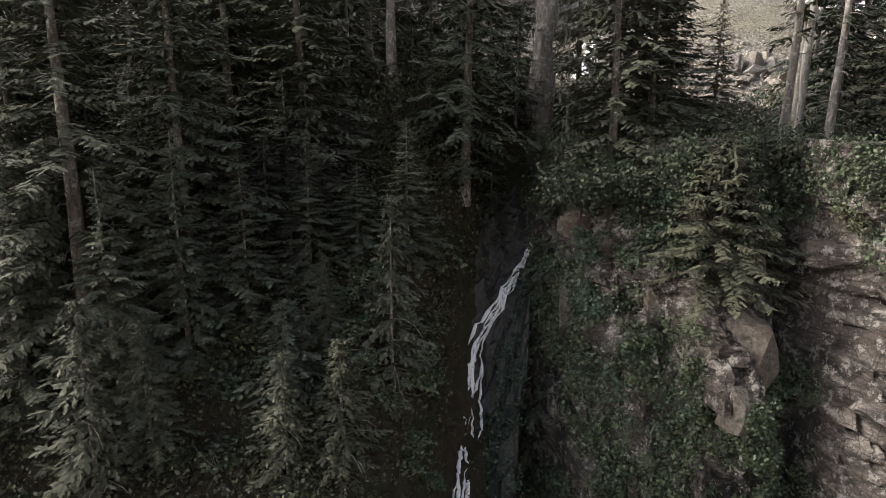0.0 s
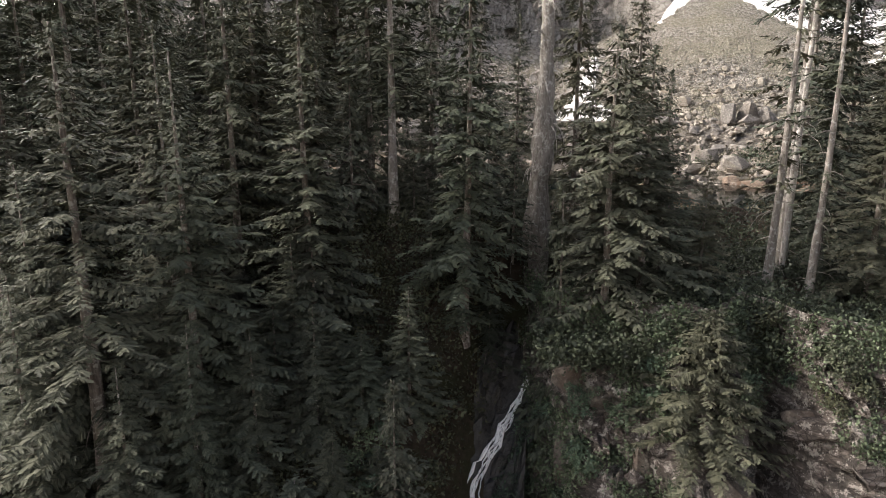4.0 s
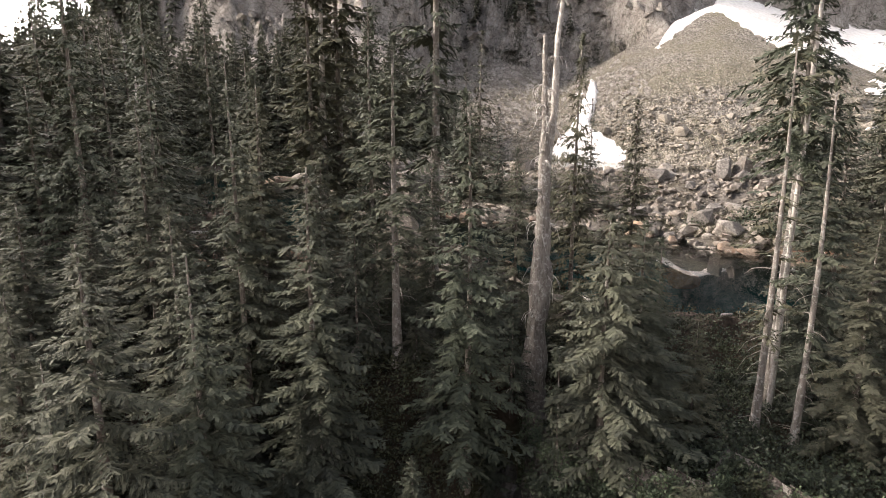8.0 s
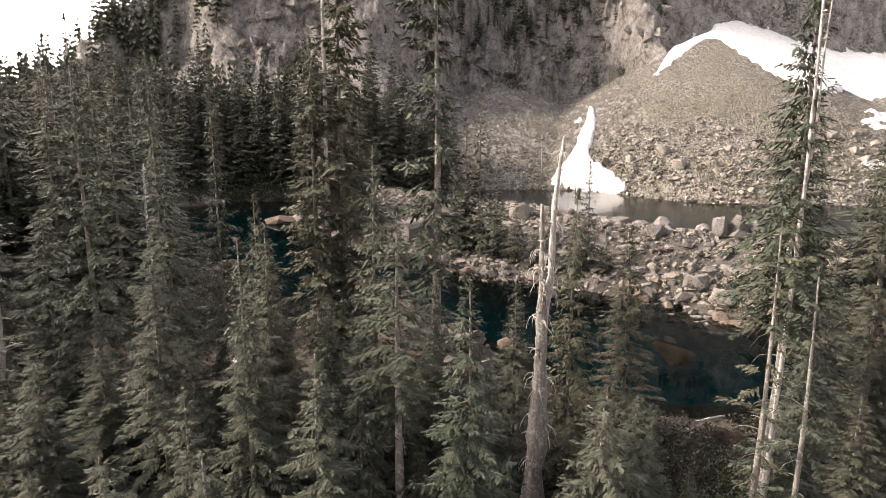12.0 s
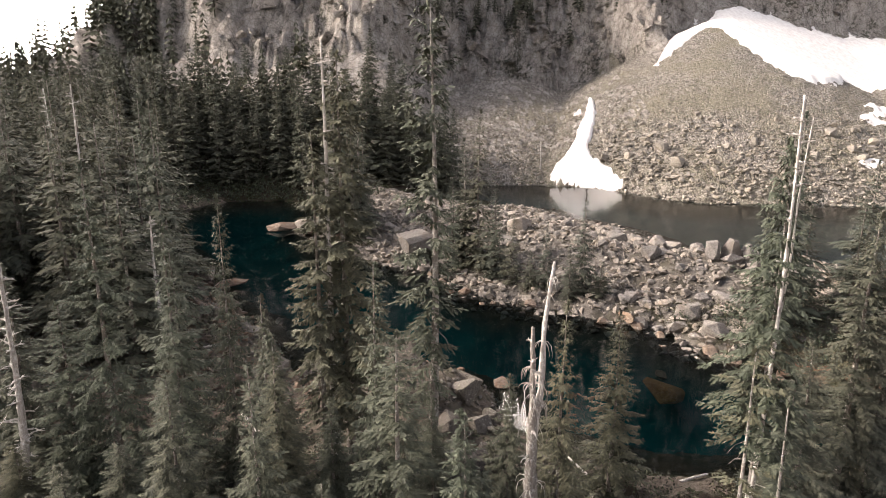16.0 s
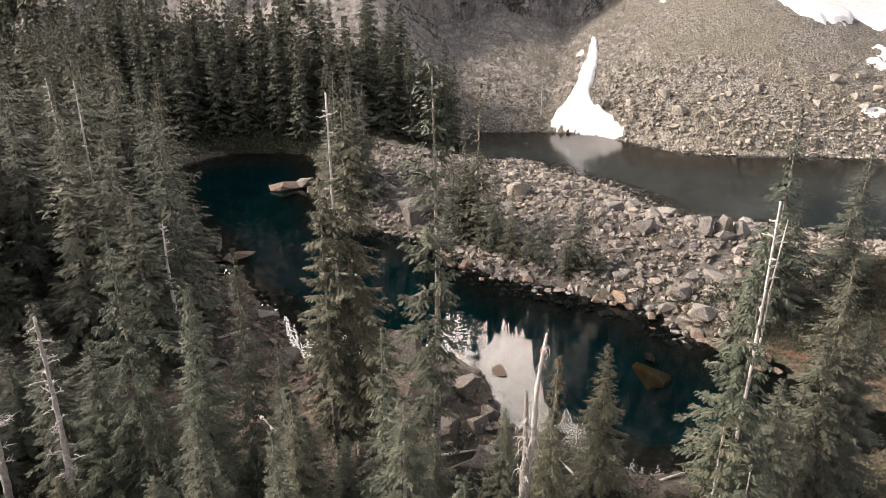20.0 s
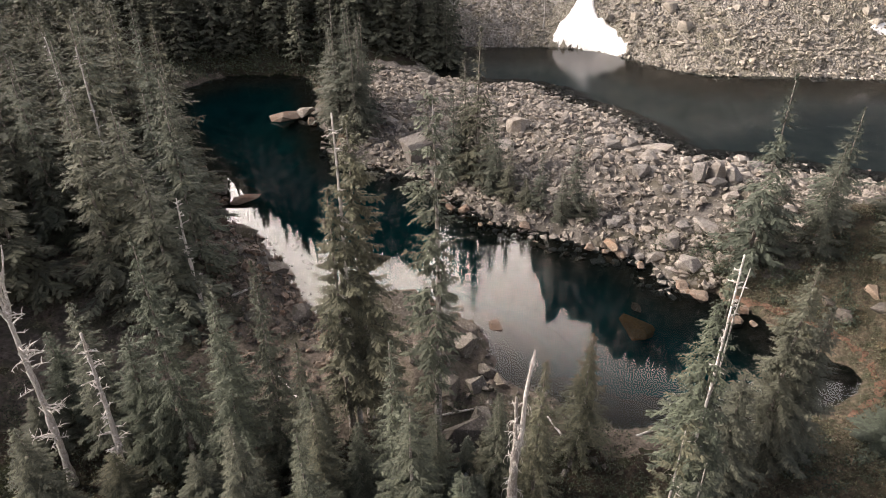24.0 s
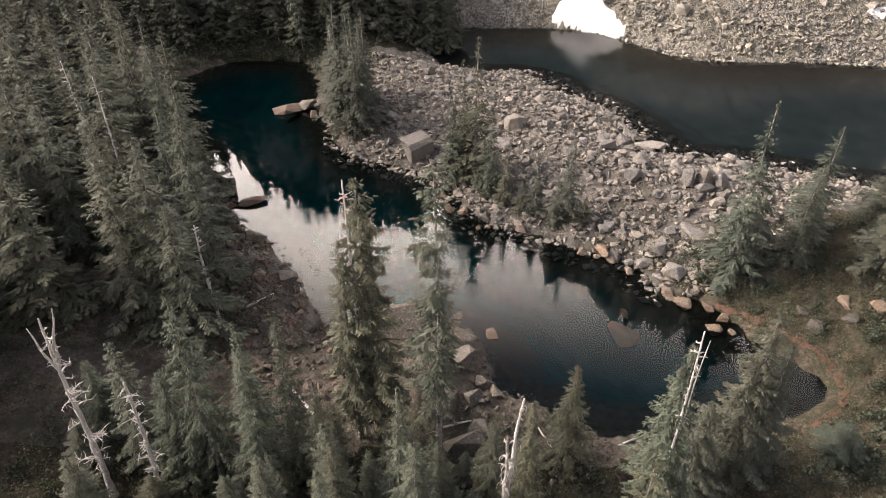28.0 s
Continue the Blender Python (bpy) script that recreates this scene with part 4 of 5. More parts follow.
def snag(label, x, y, top, r, seed, branches, length, forks=(), bark=DEADWOOD, curls=0, base=None, taper=0.88, shift=(0, 0)):
    """A dead standing trunk with bare, crooked branches; forks: (height share, top, x and y shift)."""
    rs = np.random.RandomState(seed)
    g = (float(land(x, y)) if base is None else base) - 0.5
    H = top - g
    ob = tagged(new("dead_tree"), label, "dead tree", "standing deadwood")
    ob.location = (x, y, g)
    t = np.linspace(0, 1, 34)
    wob = np.stack([0.10 * np.sin(5 * t + seed) + shift[0] * t, 0.10 * np.sin(4 * t + 2 * seed) + shift[1] * t, H * t], 1)
    v, f = tube(wob, r * (1 - taper * t) * (1 + 0.12 * np.sin(23 * t + seed)) + 0.02, 11, seed, 0.26)
    part("trunk", smooth(mesh_of("trunk", v, f, bark)), ob, "weathered grey trunk")
    for u, ftop, dx, dy in forks:
        p0 = np.array([np.interp(u, t, wob[:, 0]), np.interp(u, t, wob[:, 1]), H * u])
        e = np.array([dx, dy, ftop - g])
        q = np.linspace(0, 1, 14)[:, None]
        line = p0 * (1 - q) + e * q + np.stack([0.07 * np.sin(9 * q[:, 0] + seed), 0.06 * np.sin(7 * q[:, 0]), 0 * q[:, 0]], 1)
        v, f = tube(line, (r * (0.34 - 0.26 * q[:, 0]) + 0.015) * (1 + 0.22 * np.sin(31 * q[:, 0] + seed)), 8, seed, 0.3)
        spire = part("spire", smooth(mesh_of("spire", v, f, DEADWOOD)), ob, "bleached bare spire")
        for k in range(curls * 2 // 3):
            p = line[rs.randint(3, 14)]
            v, f = join([tube(twig_path(rs, p, rs.uniform(0, 6.283), rs.uniform(0.2, 0.75), rs.uniform(0.5, 1.6), 0.4), [0.03, 0.022, 0.016, 0.01, 0.005], 4, seed + k, 0.15) for _ in range(4)])
            part("twig", smooth(mesh_of("twig", v, f, DEADWOOD)), spire)
    for k in range(branches):
        u = rs.uniform(0.25, 0.98)
        p = np.array([np.interp(u, t, wob[:, 0]), np.interp(u, t, wob[:, 1]), H * u])
        L = length * rs.uniform(0.4, 1.1) * (1.15 - 0.5 * u)
        main = twig_path(rs, p, rs.uniform(0, 6.283), L, rs.uniform(0.0, 0.5))
        v, f = tube(main, [0.075, 0.058, 0.042, 0.028, 0.012], 5, seed + k, 0.15)
        limb = part("branch", smooth(mesh_of("branch", v, f, DEADWOOD)), ob)
        for _ in range(4):
            c = main[rs.randint(1, 4)]
            v, f = tube(twig_path(rs, c, rs.uniform(0, 6.283), L * 0.45, rs.uniform(-0.3, 0.6)), [0.036, 0.028, 0.02, 0.014, 0.008], 4, seed, 0.1)
            part("twig", smooth(mesh_of("twig", v, f, DEADWOOD)), limb)
    for k in range(curls):
        u = rs.uniform(0.28, 0.92)
        p = np.array([np.interp(u, t, wob[:, 0]), np.interp(u, t, wob[:, 1]), H * u])
        a0 = rs.uniform(0, 6.283)
        pieces = []
        for _ in range(7):
            pieces.append(tube(twig_path(rs, p, a0 + rs.uniform(-0.6, 0.6), rs.uniform(0.5, 1.5) * (1.2 - 0.6 * u), rs.uniform(0.5, 1.3), 0.45), [0.035, 0.026, 0.018, 0.012, 0.005], 4, seed + k, 0.15))
        v, f = join(pieces)
        part("tangle", smooth(mesh_of("tangle", v, f, DEADWOOD)), ob, "tangle of drooping dead twigs")
    return ob


snag("massive dead hemlock trunk with twin bleached spires", 4.2, 28.0, 16.9, 0.6, 11, 9, 0.9, forks=((0.6, 19.8, 0.9, 0.8),), bark=PALE_BARK, curls=18, taper=0.93)
snag("bleached leaning snag with many short branches", -24.5, 33.6, 20.0, 0.25, 12, 38, 1.1, taper=0.8, shift=(3.1, -3.2))
snag("bleached snag with a forked white top", -28.7, 33.5, 25.0, 0.29, 13, 44, 1.4, taper=0.85, shift=(3.0, -2.2), forks=((0.78, 25.2, 3.5, -1.6), (0.74, 24.4, 2.1, -2.6), (0.82, 24.0, 3.6, -2.6)))
snag("pale bare trunk on the western bank", -25.2, 55.0, 16.5, 0.24, 14, 26, 1.0)
snag("bleached spire among the western firs", -37.5, 67.5, 27.5, 0.2, 15, 22, 1.0)
snag("grey snag standing among the tall firs", -7.1, 39.6, 30.2, 0.24, 16, 26, 0.75)
snag("twin dead top of the old bank fir", 14.6, 26.9, 27.3, 0.12, 17, 30, 0.6, forks=((0.55, 26.4, 0.55, 0.2),), taper=0.8)
snag("bare dead stem in the western wood", -44, 74, 27.0, 0.26, 18, 22, 1.0)
snag("thin dead stem beside the snow tongue", 27.5, 181, 13.0, 0.2, 19, 4, 0.6)


# ---------------------------------------------------------------- rocks
def rock_mesh(name, seed, mat, stretch=(1, 1, 0.75), points=16, block=0.0):
    """An angular stone about 1 m across: the hull of random points."""
    r = random.Random(seed)
    bm = bmesh.new()
    for _ in range(points):
        v = Vector((r.uniform(-1, 1), r.uniform(-1, 1), r.uniform(-1, 1)))
        v = v.normalized() * r.uniform(0.85, 1.0)
        if block:
            v = Vector([math.copysign(min(1, abs(c) * (1 + block)), c) for c in v])
        bm.verts.new((v.x * 0.5 * stretch[0], v.y * 0.5 * stretch[1], v.z * 0.5 * stretch[2]))
    out = bmesh.ops.convex_hull(bm, input=bm.verts)
    bmesh.ops.delete(bm, geom=[e for e in out["geom_interior"] if isinstance(e, bmesh.types.BMVert)], context="VERTS")
    bmesh.ops.bevel(bm, geom=list(bm.edges), offset=0.012, segments=1, affect="EDGES") if points > 12 else None
    me_ = bpy.data.meshes.new(name)
    bm.to_mesh(me_)
    bm.free()
    me_.materials.append(mat)
    return me_


PALE = [rock_mesh("boulder", k, ROCK_PALE, (1.1, 0.95, 0.75), 14 + k % 4, 0.25 * (k % 3)) for k in range(9)]
DARK = [rock_mesh("boulder", 40 + k, ROCK_DARK, (1.1, 0.95, 0.75), 15, 0.2 * (k % 3)) for k in range(6)]
RUST = [rock_mesh("boulder", 60 + k, ROCK_RUST, (1.2, 1.0, 0.6), 15, 0.2 * (k % 3)) for k in range(5)]
TAN = [rock_mesh("boulder", 20 + k, ROCK_TALUS, (1.1, 0.95, 0.8), 15, 0.25 * (k % 3)) for k in range(5)]
rr = random.Random(21)


def boulder(me_, x, y, size, label, group, z=None, turn=None, tip=None, shape=(1, 1, 1), sink=0.2):
    ob = tagged(new("boulder", me_), label, "boulder", group)
    g = float(land(x, y)) if z is None else z
    tip = (rr.uniform(-14, 14), rr.uniform(-14, 14)) if tip is None else tip
    ob.matrix_world = pose(x, y, g + size * shape[2] * (0.375 - sink), tip[0], tip[1], rr.uniform(0, 360) if turn is None else turn) @ Matrix.Diagonal((size * shape[0], size * shape[1], size * shape[2], 1))
    return ob


def on_moraine(x, y):
    a, b = float(edge_distance(NEAR_LAKE, x, y)), float(edge_distance(FAR_LAKE, x, y))
    return a > -0.4 and b > -0.4 and a + b < 46 and y > 61 + 0.75 * max(x - 32, 0) and x > -20 and y > 62


for x, y in scatter(11, 95, -20, 62, 64, 142, 1.25, on_moraine) + scatter(18, 75, 18, 50, 64, 100, 1.5, on_moraine):
    boulder(rr.choice(PALE), x, y, 1.0 + 1.9 * rr.random() ** 2.0, "pale angular boulder lying on the moraine", "boulders on the moraine")
# three upright blocks side by side, and other large single stones
for k, (x, y) in enumerate(((35.9, 82.6), (37.9, 82.2), (40.2, 81.6))):
    boulder(rock_mesh("boulder", 80 + k, ROCK_PALE, (0.85, 0.95, 1.1), 17, 0.2), x, y, 2.9 - 0.2 * k, "tall upright granite block standing in a row of three", "upright blocks", tip=(rr.uniform(-8, 8), 6 + rr.uniform(-6, 6)), turn=14 * k, sink=0.03)
boulder(rock_mesh("boulder", 90, ROCK_PALE, (1.1, 0.9, 0.95), 30, 1.2), -4.3, 100.6, 4.2, "large square-cut block at the water's edge", "single large stones", tip=(4, -5), turn=35, sink=0.12)
boulder(PALE[2], 34.8, 73.3, 3.6, "broad lichened slab on the moraine shore", "single large stones", shape=(1.3, 0.8, 0.5))
boulder(PALE[4], 38.3, 72.3, 2.6, "pale boulder beside the tarn", "single large stones")
boulder(PALE[5], 12.9, 105.9, 3.6, "tall pale boulder on the moraine", "single large stones")
boulder(PALE[1], 36.0, 101.5, 3.8, "long pale slab beside the upper tarn", "single large stones", shape=(1.4, 0.9, 0.6))
boulder(PALE[3], 33.5, 107.0, 2.6, "pale boulder beside the upper tarn", "single large stones")
boulder(RUST[0], -29.4, 86.8, 4.4, "flat brown rock islet in the tarn", "single large stones", z=-0.25, turn=20, tip=(2, -3), shape=(1.1, 0.55, 0.5), sink=0.1)
boulder(RUST[1], -30.8, 121.8, 5.6, "long flat rock at the tip of the spit", "single large stones", z=-0.1, turn=25, tip=(3, 2), shape=(1.1, 0.6, 0.5), sink=0.1)
boulder(PALE[0], -27.0, 123.5, 4.4, "pale block on the spit", "single large stones", z=0.2, shape=(1.1, 0.8, 0.7))
boulder(RUST[3], -25.0, 119.0, 2.6, "brown stone on the spit", "single large stones", z=0.1)
boulder(RUST[2], -17.6, 108.3, 4.2, "slanting brown slab at the shore", "single large stones", z=0.2, tip=(0, -48), shape=(1.1, 0.7, 0.7))
boulder(rock_mesh("boulder", 64, ROCK_SUNK, (1.2, 1.0, 0.6), 15), 21.3, 57.7, 4.6, "orange-brown boulder sunk under clear water", "single large stones", z=-2.6, tip=(6, 4), shape=(1.05, 0.9, 0.95), sink=0.1)
boulder(RUST[0], 22.6, 61.5, 2.0, "small flat stone under clear water", "single large stones", z=-1.6, tip=(0, 0), shape=(1, 0.8, 0.4))
for x, y, sz in ((42.5, 55.4, 2.4), (46.6, 55.8, 2.4), (42.4, 58.0, 1.8), (47.5, 58.5, 2.0), (28.6, 62.6, 1.9), (26.2, 66.3, 1.8), (50.2, 57.0, 2.2)):
    boulder(rr.choice(DARK + RUST[1:3]), x, y, sz * 0.9, "grey-brown stone by the bank path", "stones by the path", sink=0.32)
for x, y in scatter(12, 30, -4, 36, 56, 100, 1.1, lambda x, y: -3.2 < float(edge_distance(NEAR_LAKE, x, y)) < -0.2 and float(edge_distance(FAR_LAKE, x, y)) < 60):
    boulder(rr.choice(RUST), x, y, rr.uniform(0.9, 2.2), "brown stone in the shallows", "stones in the shallows", z=float(land(x, y)) + 0.1)
for x, y, sz in ((7.1, 39.3, 2.0), (1.7, 38.7, 3.4), (3.4, 40.2, 2.4), (1.8, 50.2, 3.2), (2.2, 54.3, 2.8), (-5.0, 54.6, 5.2), (-2.2, 57.4, 3.4), (4.2, 47.5, 2.2), (5.4, 46.2, 1.6), (-1.5, 47.0, 3.0), (0.2, 44.0, 2.6), (-8.5, 52.0, 3.6), (-12, 56.5, 3.0), (3.0, 44.5, 1.8), (-20.0, 66.0, 2.8), (-26.0, 74.5, 3.0), (-31.5, 80.5, 3.2), (-34.8, 89.8, 3.6), (-15.5, 57.0, 2.4)):
    boulder(rr.choice(DARK), x, y, sz, "dark lichen-spotted boulder on the near bank", "boulders on the near bank")
for x, y in scatter(13, 24, -32, 12, 34, 82, 1.3, lambda x, y: 0.0 < float(edge_distance(NEAR_LAKE, x, y)) < 9 and y > 36):
    boulder(rr.choice(DARK + RUST[:1]), x, y, 0.6 + 1.3 * rr.random() ** 2, "small dark boulder on the near bank", "boulders on the near bank")
for x, y in scatter(14, 44, 30, 110, 147, 190, 1.5, lambda x, y: 0.2 < float(edge_distance(FAR_LAKE, x, y)) < 34 and not -0.8 < float(tongue(np.array(x), np.array(y)))):
    boulder(rr.choice(TAN), x, y, 1.3 + 2.0 * rr.random() ** 2.0, "pale boulder at the foot of the rubble slope", "boulders below the rubble slope")


def rubble(name, spots, sizes, mat, seed, label):
    """Small loose stones joined into one mesh."""
    rs = np.random.RandomState(seed)
    shapes = []
    for k in range(8):
        m_ = rock_mesh("stone", 200 + seed * 10 + k, mat, (1.1, 0.9, 0.7), 9)
        v = np.array([p.co[:] for p in m_.vertices])
        shapes.append((v, [list(p.vertices) for p in m_.polygons]))
        bpy.data.meshes.remove(m_)
    zs = land(spots[:, 0], spots[:, 1])
    vs, fs, o = [], [], 0
    for (x, y), z, sz in zip(spots, zs, sizes):
        v, f = shapes[rs.randint(8)]
        a, b = rs.uniform(0, 6.283), rs.uniform(-0.6, 0.6)
        ca, sa, cb, sb = math.cos(a), math.sin(a), math.cos(b), math.sin(b)
        w = v * sz * rs.uniform(0.7, 1.25, 3)
        w = np.stack([w[:, 0], w[:, 1] * cb - w[:, 2] * sb, w[:, 1] * sb + w[:, 2] * cb], 1)
        vs.append(np.stack([w[:, 0] * ca - w[:, 1] * sa + x, w[:, 0] * sa + w[:, 1] * ca + y, w[:, 2] + z + sz * 0.12], 1))
        fs += [[i + o for i in q] for q in f]
        o += len(v)
    return tagged(new(name, mesh_of(name, np.concatenate(vs), fs, mat)), label, "rubble", kind="stuff")


rs = np.random.RandomState(8)
c = np.stack([rs.uniform(-22, 75, 40000), rs.uniform(62, 145, 40000)], 1)
a, b = edge_distance(NEAR_LAKE, c[:, 0], c[:, 1]), edge_distance(FAR_LAKE, c[:, 0], c[:, 1])
c = c[(a > -3.5) & (b > -7) & (a + b < 62) & (c[:, 1] > 60 + 0.75 * np.maximum(c[:, 0] - 32, 0))][:15000]
rubble("moraine_rubble", c, 0.28 + 1.5 * rs.rand(len(c)) ** 3.0, ROCK_PALE, 1, "pale broken stones covering the moraine")
c = np.stack([rs.uniform(-36, 14, 9000), rs.uniform(35, 95, 9000)], 1)
a = edge_distance(NEAR_LAKE, c[:, 0], c[:, 1])
c = c[(a > -1.5) & (a < 9) & (fbm(c[:, 0], c[:, 1], 8, 3, 4.0) > -0.35)][:2600]
rubble("bank_rubble", c, 0.2 + 0.8 * rs.rand(len(c)) ** 3, ROCK_DARK, 3, "dark broken stones on the near bank")
c = np.stack([rs.uniform(-44, -8, 6000), rs.uniform(44, 100, 6000)], 1)
a = edge_distance(NEAR_LAKE, c[:, 0], c[:, 1])
c = c[(a > -0.8) & (a < 13)][:1700]
rubble("west_bank_rubble", c, 0.3 + 1.3 * rs.rand(len(c)) ** 2.6, ROCK_RUST, 7, "brown ledges and broken stones on the western bank")
c = np.stack([rs.uniform(-6, 150, 44000), rs.uniform(146, 250, 44000)], 1)
b = edge_distance(FAR_LAKE, c[:, 0], c[:, 1])
low = np.clip(1 - b / 60, 0, 1)
ok = (b > -0.5) & (tongue(c[:, 0], c[:, 1]) < -0.3) & (upper(c[:, 0], c[:, 1]) < -0.3) & (c[:, 1] < wall_line(c[:, 0]) + 1) & (c[:, 0] > 2 + 6 * fbm(c[:, 0], c[:, 1], 12)) & (rs.rand(len(c)) < 0.35 + 0.65 * low)
c, low = c[ok][:15000], low[ok][:15000]
rubble("talus_rubble", c, 0.32 + (0.3 + 1.1 * low) * rs.rand(len(c)) ** 2.4, ROCK_TALUS, 2, "tan and grey stones of the rubble slope")

c = np.stack([rs.uniform(45, 140, 9000), rs.uniform(143, 200, 9000)], 1)
b = edge_distance(FAR_LAKE, c[:, 0], c[:, 1])
c = c[(b > -0.6) & (b < 26 * rs.rand(len(c)) ** 1.4) & (upper(c[:, 0], c[:, 1]) < -0.4)][:1500]
rubble("foot_rubble", c, 0.6 + 1.7 * rs.rand(len(c)) ** 2.2, ROCK_TALUS, 4, "pale blocks gathered along the foot of the rubble slope")
c = np.stack([rs.uniform(-75, 170, 5000), rs.uniform(205, 330, 5000)], 1)
b = c[:, 1] - wall_line(c[:, 0])
c = c[(b > 1.5) & (b < 46)][:1300]
rubble("wall_crags", c, 2.0 + 5.5 * rs.rand(len(c)) ** 2.0, WALL, 6, "jutting ribs and blocks of the rock wall")


# ---------------------------------------------------------------- cliff, fall and shrubs
def cliff_y(x, z):
    """Face of the crag beside the fall, as y over x and z."""
    x, z = np.asarray(x, float), np.asarray(z, float)
    y = brink(x) - 0.6 - 0.42 * np.clip(-z, 0, 6) - 0.28 * np.maximum(-z - 6, 0)
    cols = np.floor(x / 1.35 + 0.25 * np.sin(z * 0.5))
    rows = np.floor(z / 2.1 + 0.37 * np.mod(cols * 7.13, 3) + 0.12 * x)
    step = np.mod(np.sin(cols * 12.9898 + rows * 78.233) * 43758.5453, 1.0)
    step2 = np.mod(np.sin(np.floor(x / 0.5 + z * 0.2) * 3.7 + np.floor(z / 0.7 + np.mod(cols, 2) * 0.4) * 19.1) * 9631.7, 1.0)
    u, v = np.mod(x / 1.35 + 0.25 * np.sin(z * 0.5), 1.0) - 0.5, np.mod(z / 2.1 + 0.37 * np.mod(cols * 7.13, 3) + 0.12 * x, 1.0) - 0.5
    turn1, turn2 = np.mod(step * 17.3, 1.0) - 0.5, np.mod(step * 31.7, 1.0) - 0.5
    u2, v2 = np.mod(x / 0.5 + z * 0.2, 1.0) - 0.5, np.mod(z / 0.7 + np.mod(cols, 2) * 0.4, 1.0) - 0.5
    y = y - 0.9 * step - 0.3 * step2 - 0.45 * fbm(x, z, 3.2, 5, 6.0)
    y = y + 1.5 * turn1 * u + 1.3 * turn2 * v + 0.5 * (np.mod(step2 * 13.1, 1.0) - 0.5) * u2 + 0.6 * (np.mod(step2 * 23.9, 1.0) - 0.6) * v2
    # bedding joints of the brown shoulder
    bed = np.mod(z / 0.95 + 0.10 * x + 0.25 * fbm(x, z, 2.5, 3, 1.0), 1.0) - 0.5
    y = y + (0.4 * np.exp(-(bed / 0.07) ** 2) - 0.35 * np.abs(bed)) * sstep(11.6, 12.4, x)
    y = y - 0.9 * np.exp(-((x - 8.9) / 1.3) ** 2) * sstep(-9, -4, z) * (1 - sstep(-3.5, -1.5, z))      # pale buttress
    y = y + 1.7 * np.exp(-((x - 11.0) / 0.6) ** 2)                                                       # dark cleft
    y = y - 1.3 * sstep(11.5, 12.6, x)                                                                   # brown shoulder
    return y + 1.8 * (1 - sstep(2.6, 4.8, x))


ax, az = np.meshgrid(np.concatenate([np.arange(2.4, 18, 0.11), np.arange(18, 27, 0.25)]), np.concatenate([np.arange(-22, -13, 0.3), np.arange(-13, 1.0, 0.11)]))
ay = cliff_y(ax, np.minimum(az, -0.2))
ay = ay + np.clip(az + 0.3, 0, 4) * 0.55
m_, n_ = ax.shape
idx = np.arange(m_ * n_).reshape(m_, n_)
f = np.stack([idx[:-1, :-1], idx[:-1, 1:], idx[1:, 1:], idx[1:, :-1]], -1).reshape(-1, 4)
rock_face = tagged(new("rock_face", mesh_of("rock_face", np.stack([ax.ravel(), ay.ravel(), az.ravel()], 1), f, CRAG)), "brown and grey crag beside the waterfall", "cliff", kind="structure")


def crag_block(seed, x, z, size, mat, tip, label=""):
    """A jointed block standing proud of the crag."""
    me_ = rock_mesh("block", 300 + seed, mat, size, 15, 0.35)
    ob = part("block", me_, rock_face, label)
    ob.matrix_world = pose(x, float(cliff_y(np.array(x), np.array(z))) + 0.28 * size[1], z, *tip)


cr = random.Random(77)
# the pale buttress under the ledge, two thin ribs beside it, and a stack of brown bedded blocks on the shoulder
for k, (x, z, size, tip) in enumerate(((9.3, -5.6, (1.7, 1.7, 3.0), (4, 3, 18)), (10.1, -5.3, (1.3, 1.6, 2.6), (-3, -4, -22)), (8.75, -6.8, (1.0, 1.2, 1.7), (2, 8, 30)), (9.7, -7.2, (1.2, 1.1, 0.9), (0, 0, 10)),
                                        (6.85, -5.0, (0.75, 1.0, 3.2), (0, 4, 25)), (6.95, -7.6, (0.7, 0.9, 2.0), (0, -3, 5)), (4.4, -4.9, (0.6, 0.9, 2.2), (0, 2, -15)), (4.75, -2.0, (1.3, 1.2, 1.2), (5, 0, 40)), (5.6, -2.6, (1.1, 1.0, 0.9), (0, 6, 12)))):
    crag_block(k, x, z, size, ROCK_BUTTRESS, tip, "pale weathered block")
for k in range(18):
    x, z = 11.9 + 7.5 * cr.random() ** 1.3, -12.5 + 10.2 * cr.random()
    z = round(z / 0.8) * 0.8 + 0.1 * (x - 12)
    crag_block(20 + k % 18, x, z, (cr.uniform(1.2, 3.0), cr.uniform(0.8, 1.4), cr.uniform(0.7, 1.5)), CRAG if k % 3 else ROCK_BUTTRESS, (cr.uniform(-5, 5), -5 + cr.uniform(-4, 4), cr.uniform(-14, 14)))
for k in range(30):
    x, z = cr.uniform(3.6, 11.2), cr.uniform(-13, -1.0)
    crag_block(40 + k, x, z, (cr.uniform(0.4, 1.0), cr.uniform(0.5, 0.9), cr.uniform(0.7, 1.9)), CRAG, (cr.uniform(-6, 6), cr.uniform(-6, 6), cr.uniform(-25, 25)))


def wet_rock():
    m = Nodes("wet_black_rock")
    c = m.ramp(m.noise(3, 5, 0.7), (0.3, (0.012, 0.012, 0.012)), (0.7, (0.05, 0.047, 0.042)))
    return m.done(c, m.ramp(m.noise(2, 4), (0.3, (0.2, 0.2, 0.2)), (0.7, (0.6, 0.6, 0.6))), m.noise(4, 5), 0.15, 0.8, spec=0.5)


WET = wet_rock()


def foam():
    m = Nodes("white_water")
    streak = m.noise(9, 5, 0.7, stretch=(1, 1, 0.15))
    m.link(m.ramp(streak, (0.36, (0.3, 0.3, 0.3)), (0.5, (1, 1, 1))), m.bsdf.inputs["Alpha"])
    return m.done((0.86, 0.86, 0.85), 0.5, streak, 0.05, 0.6)


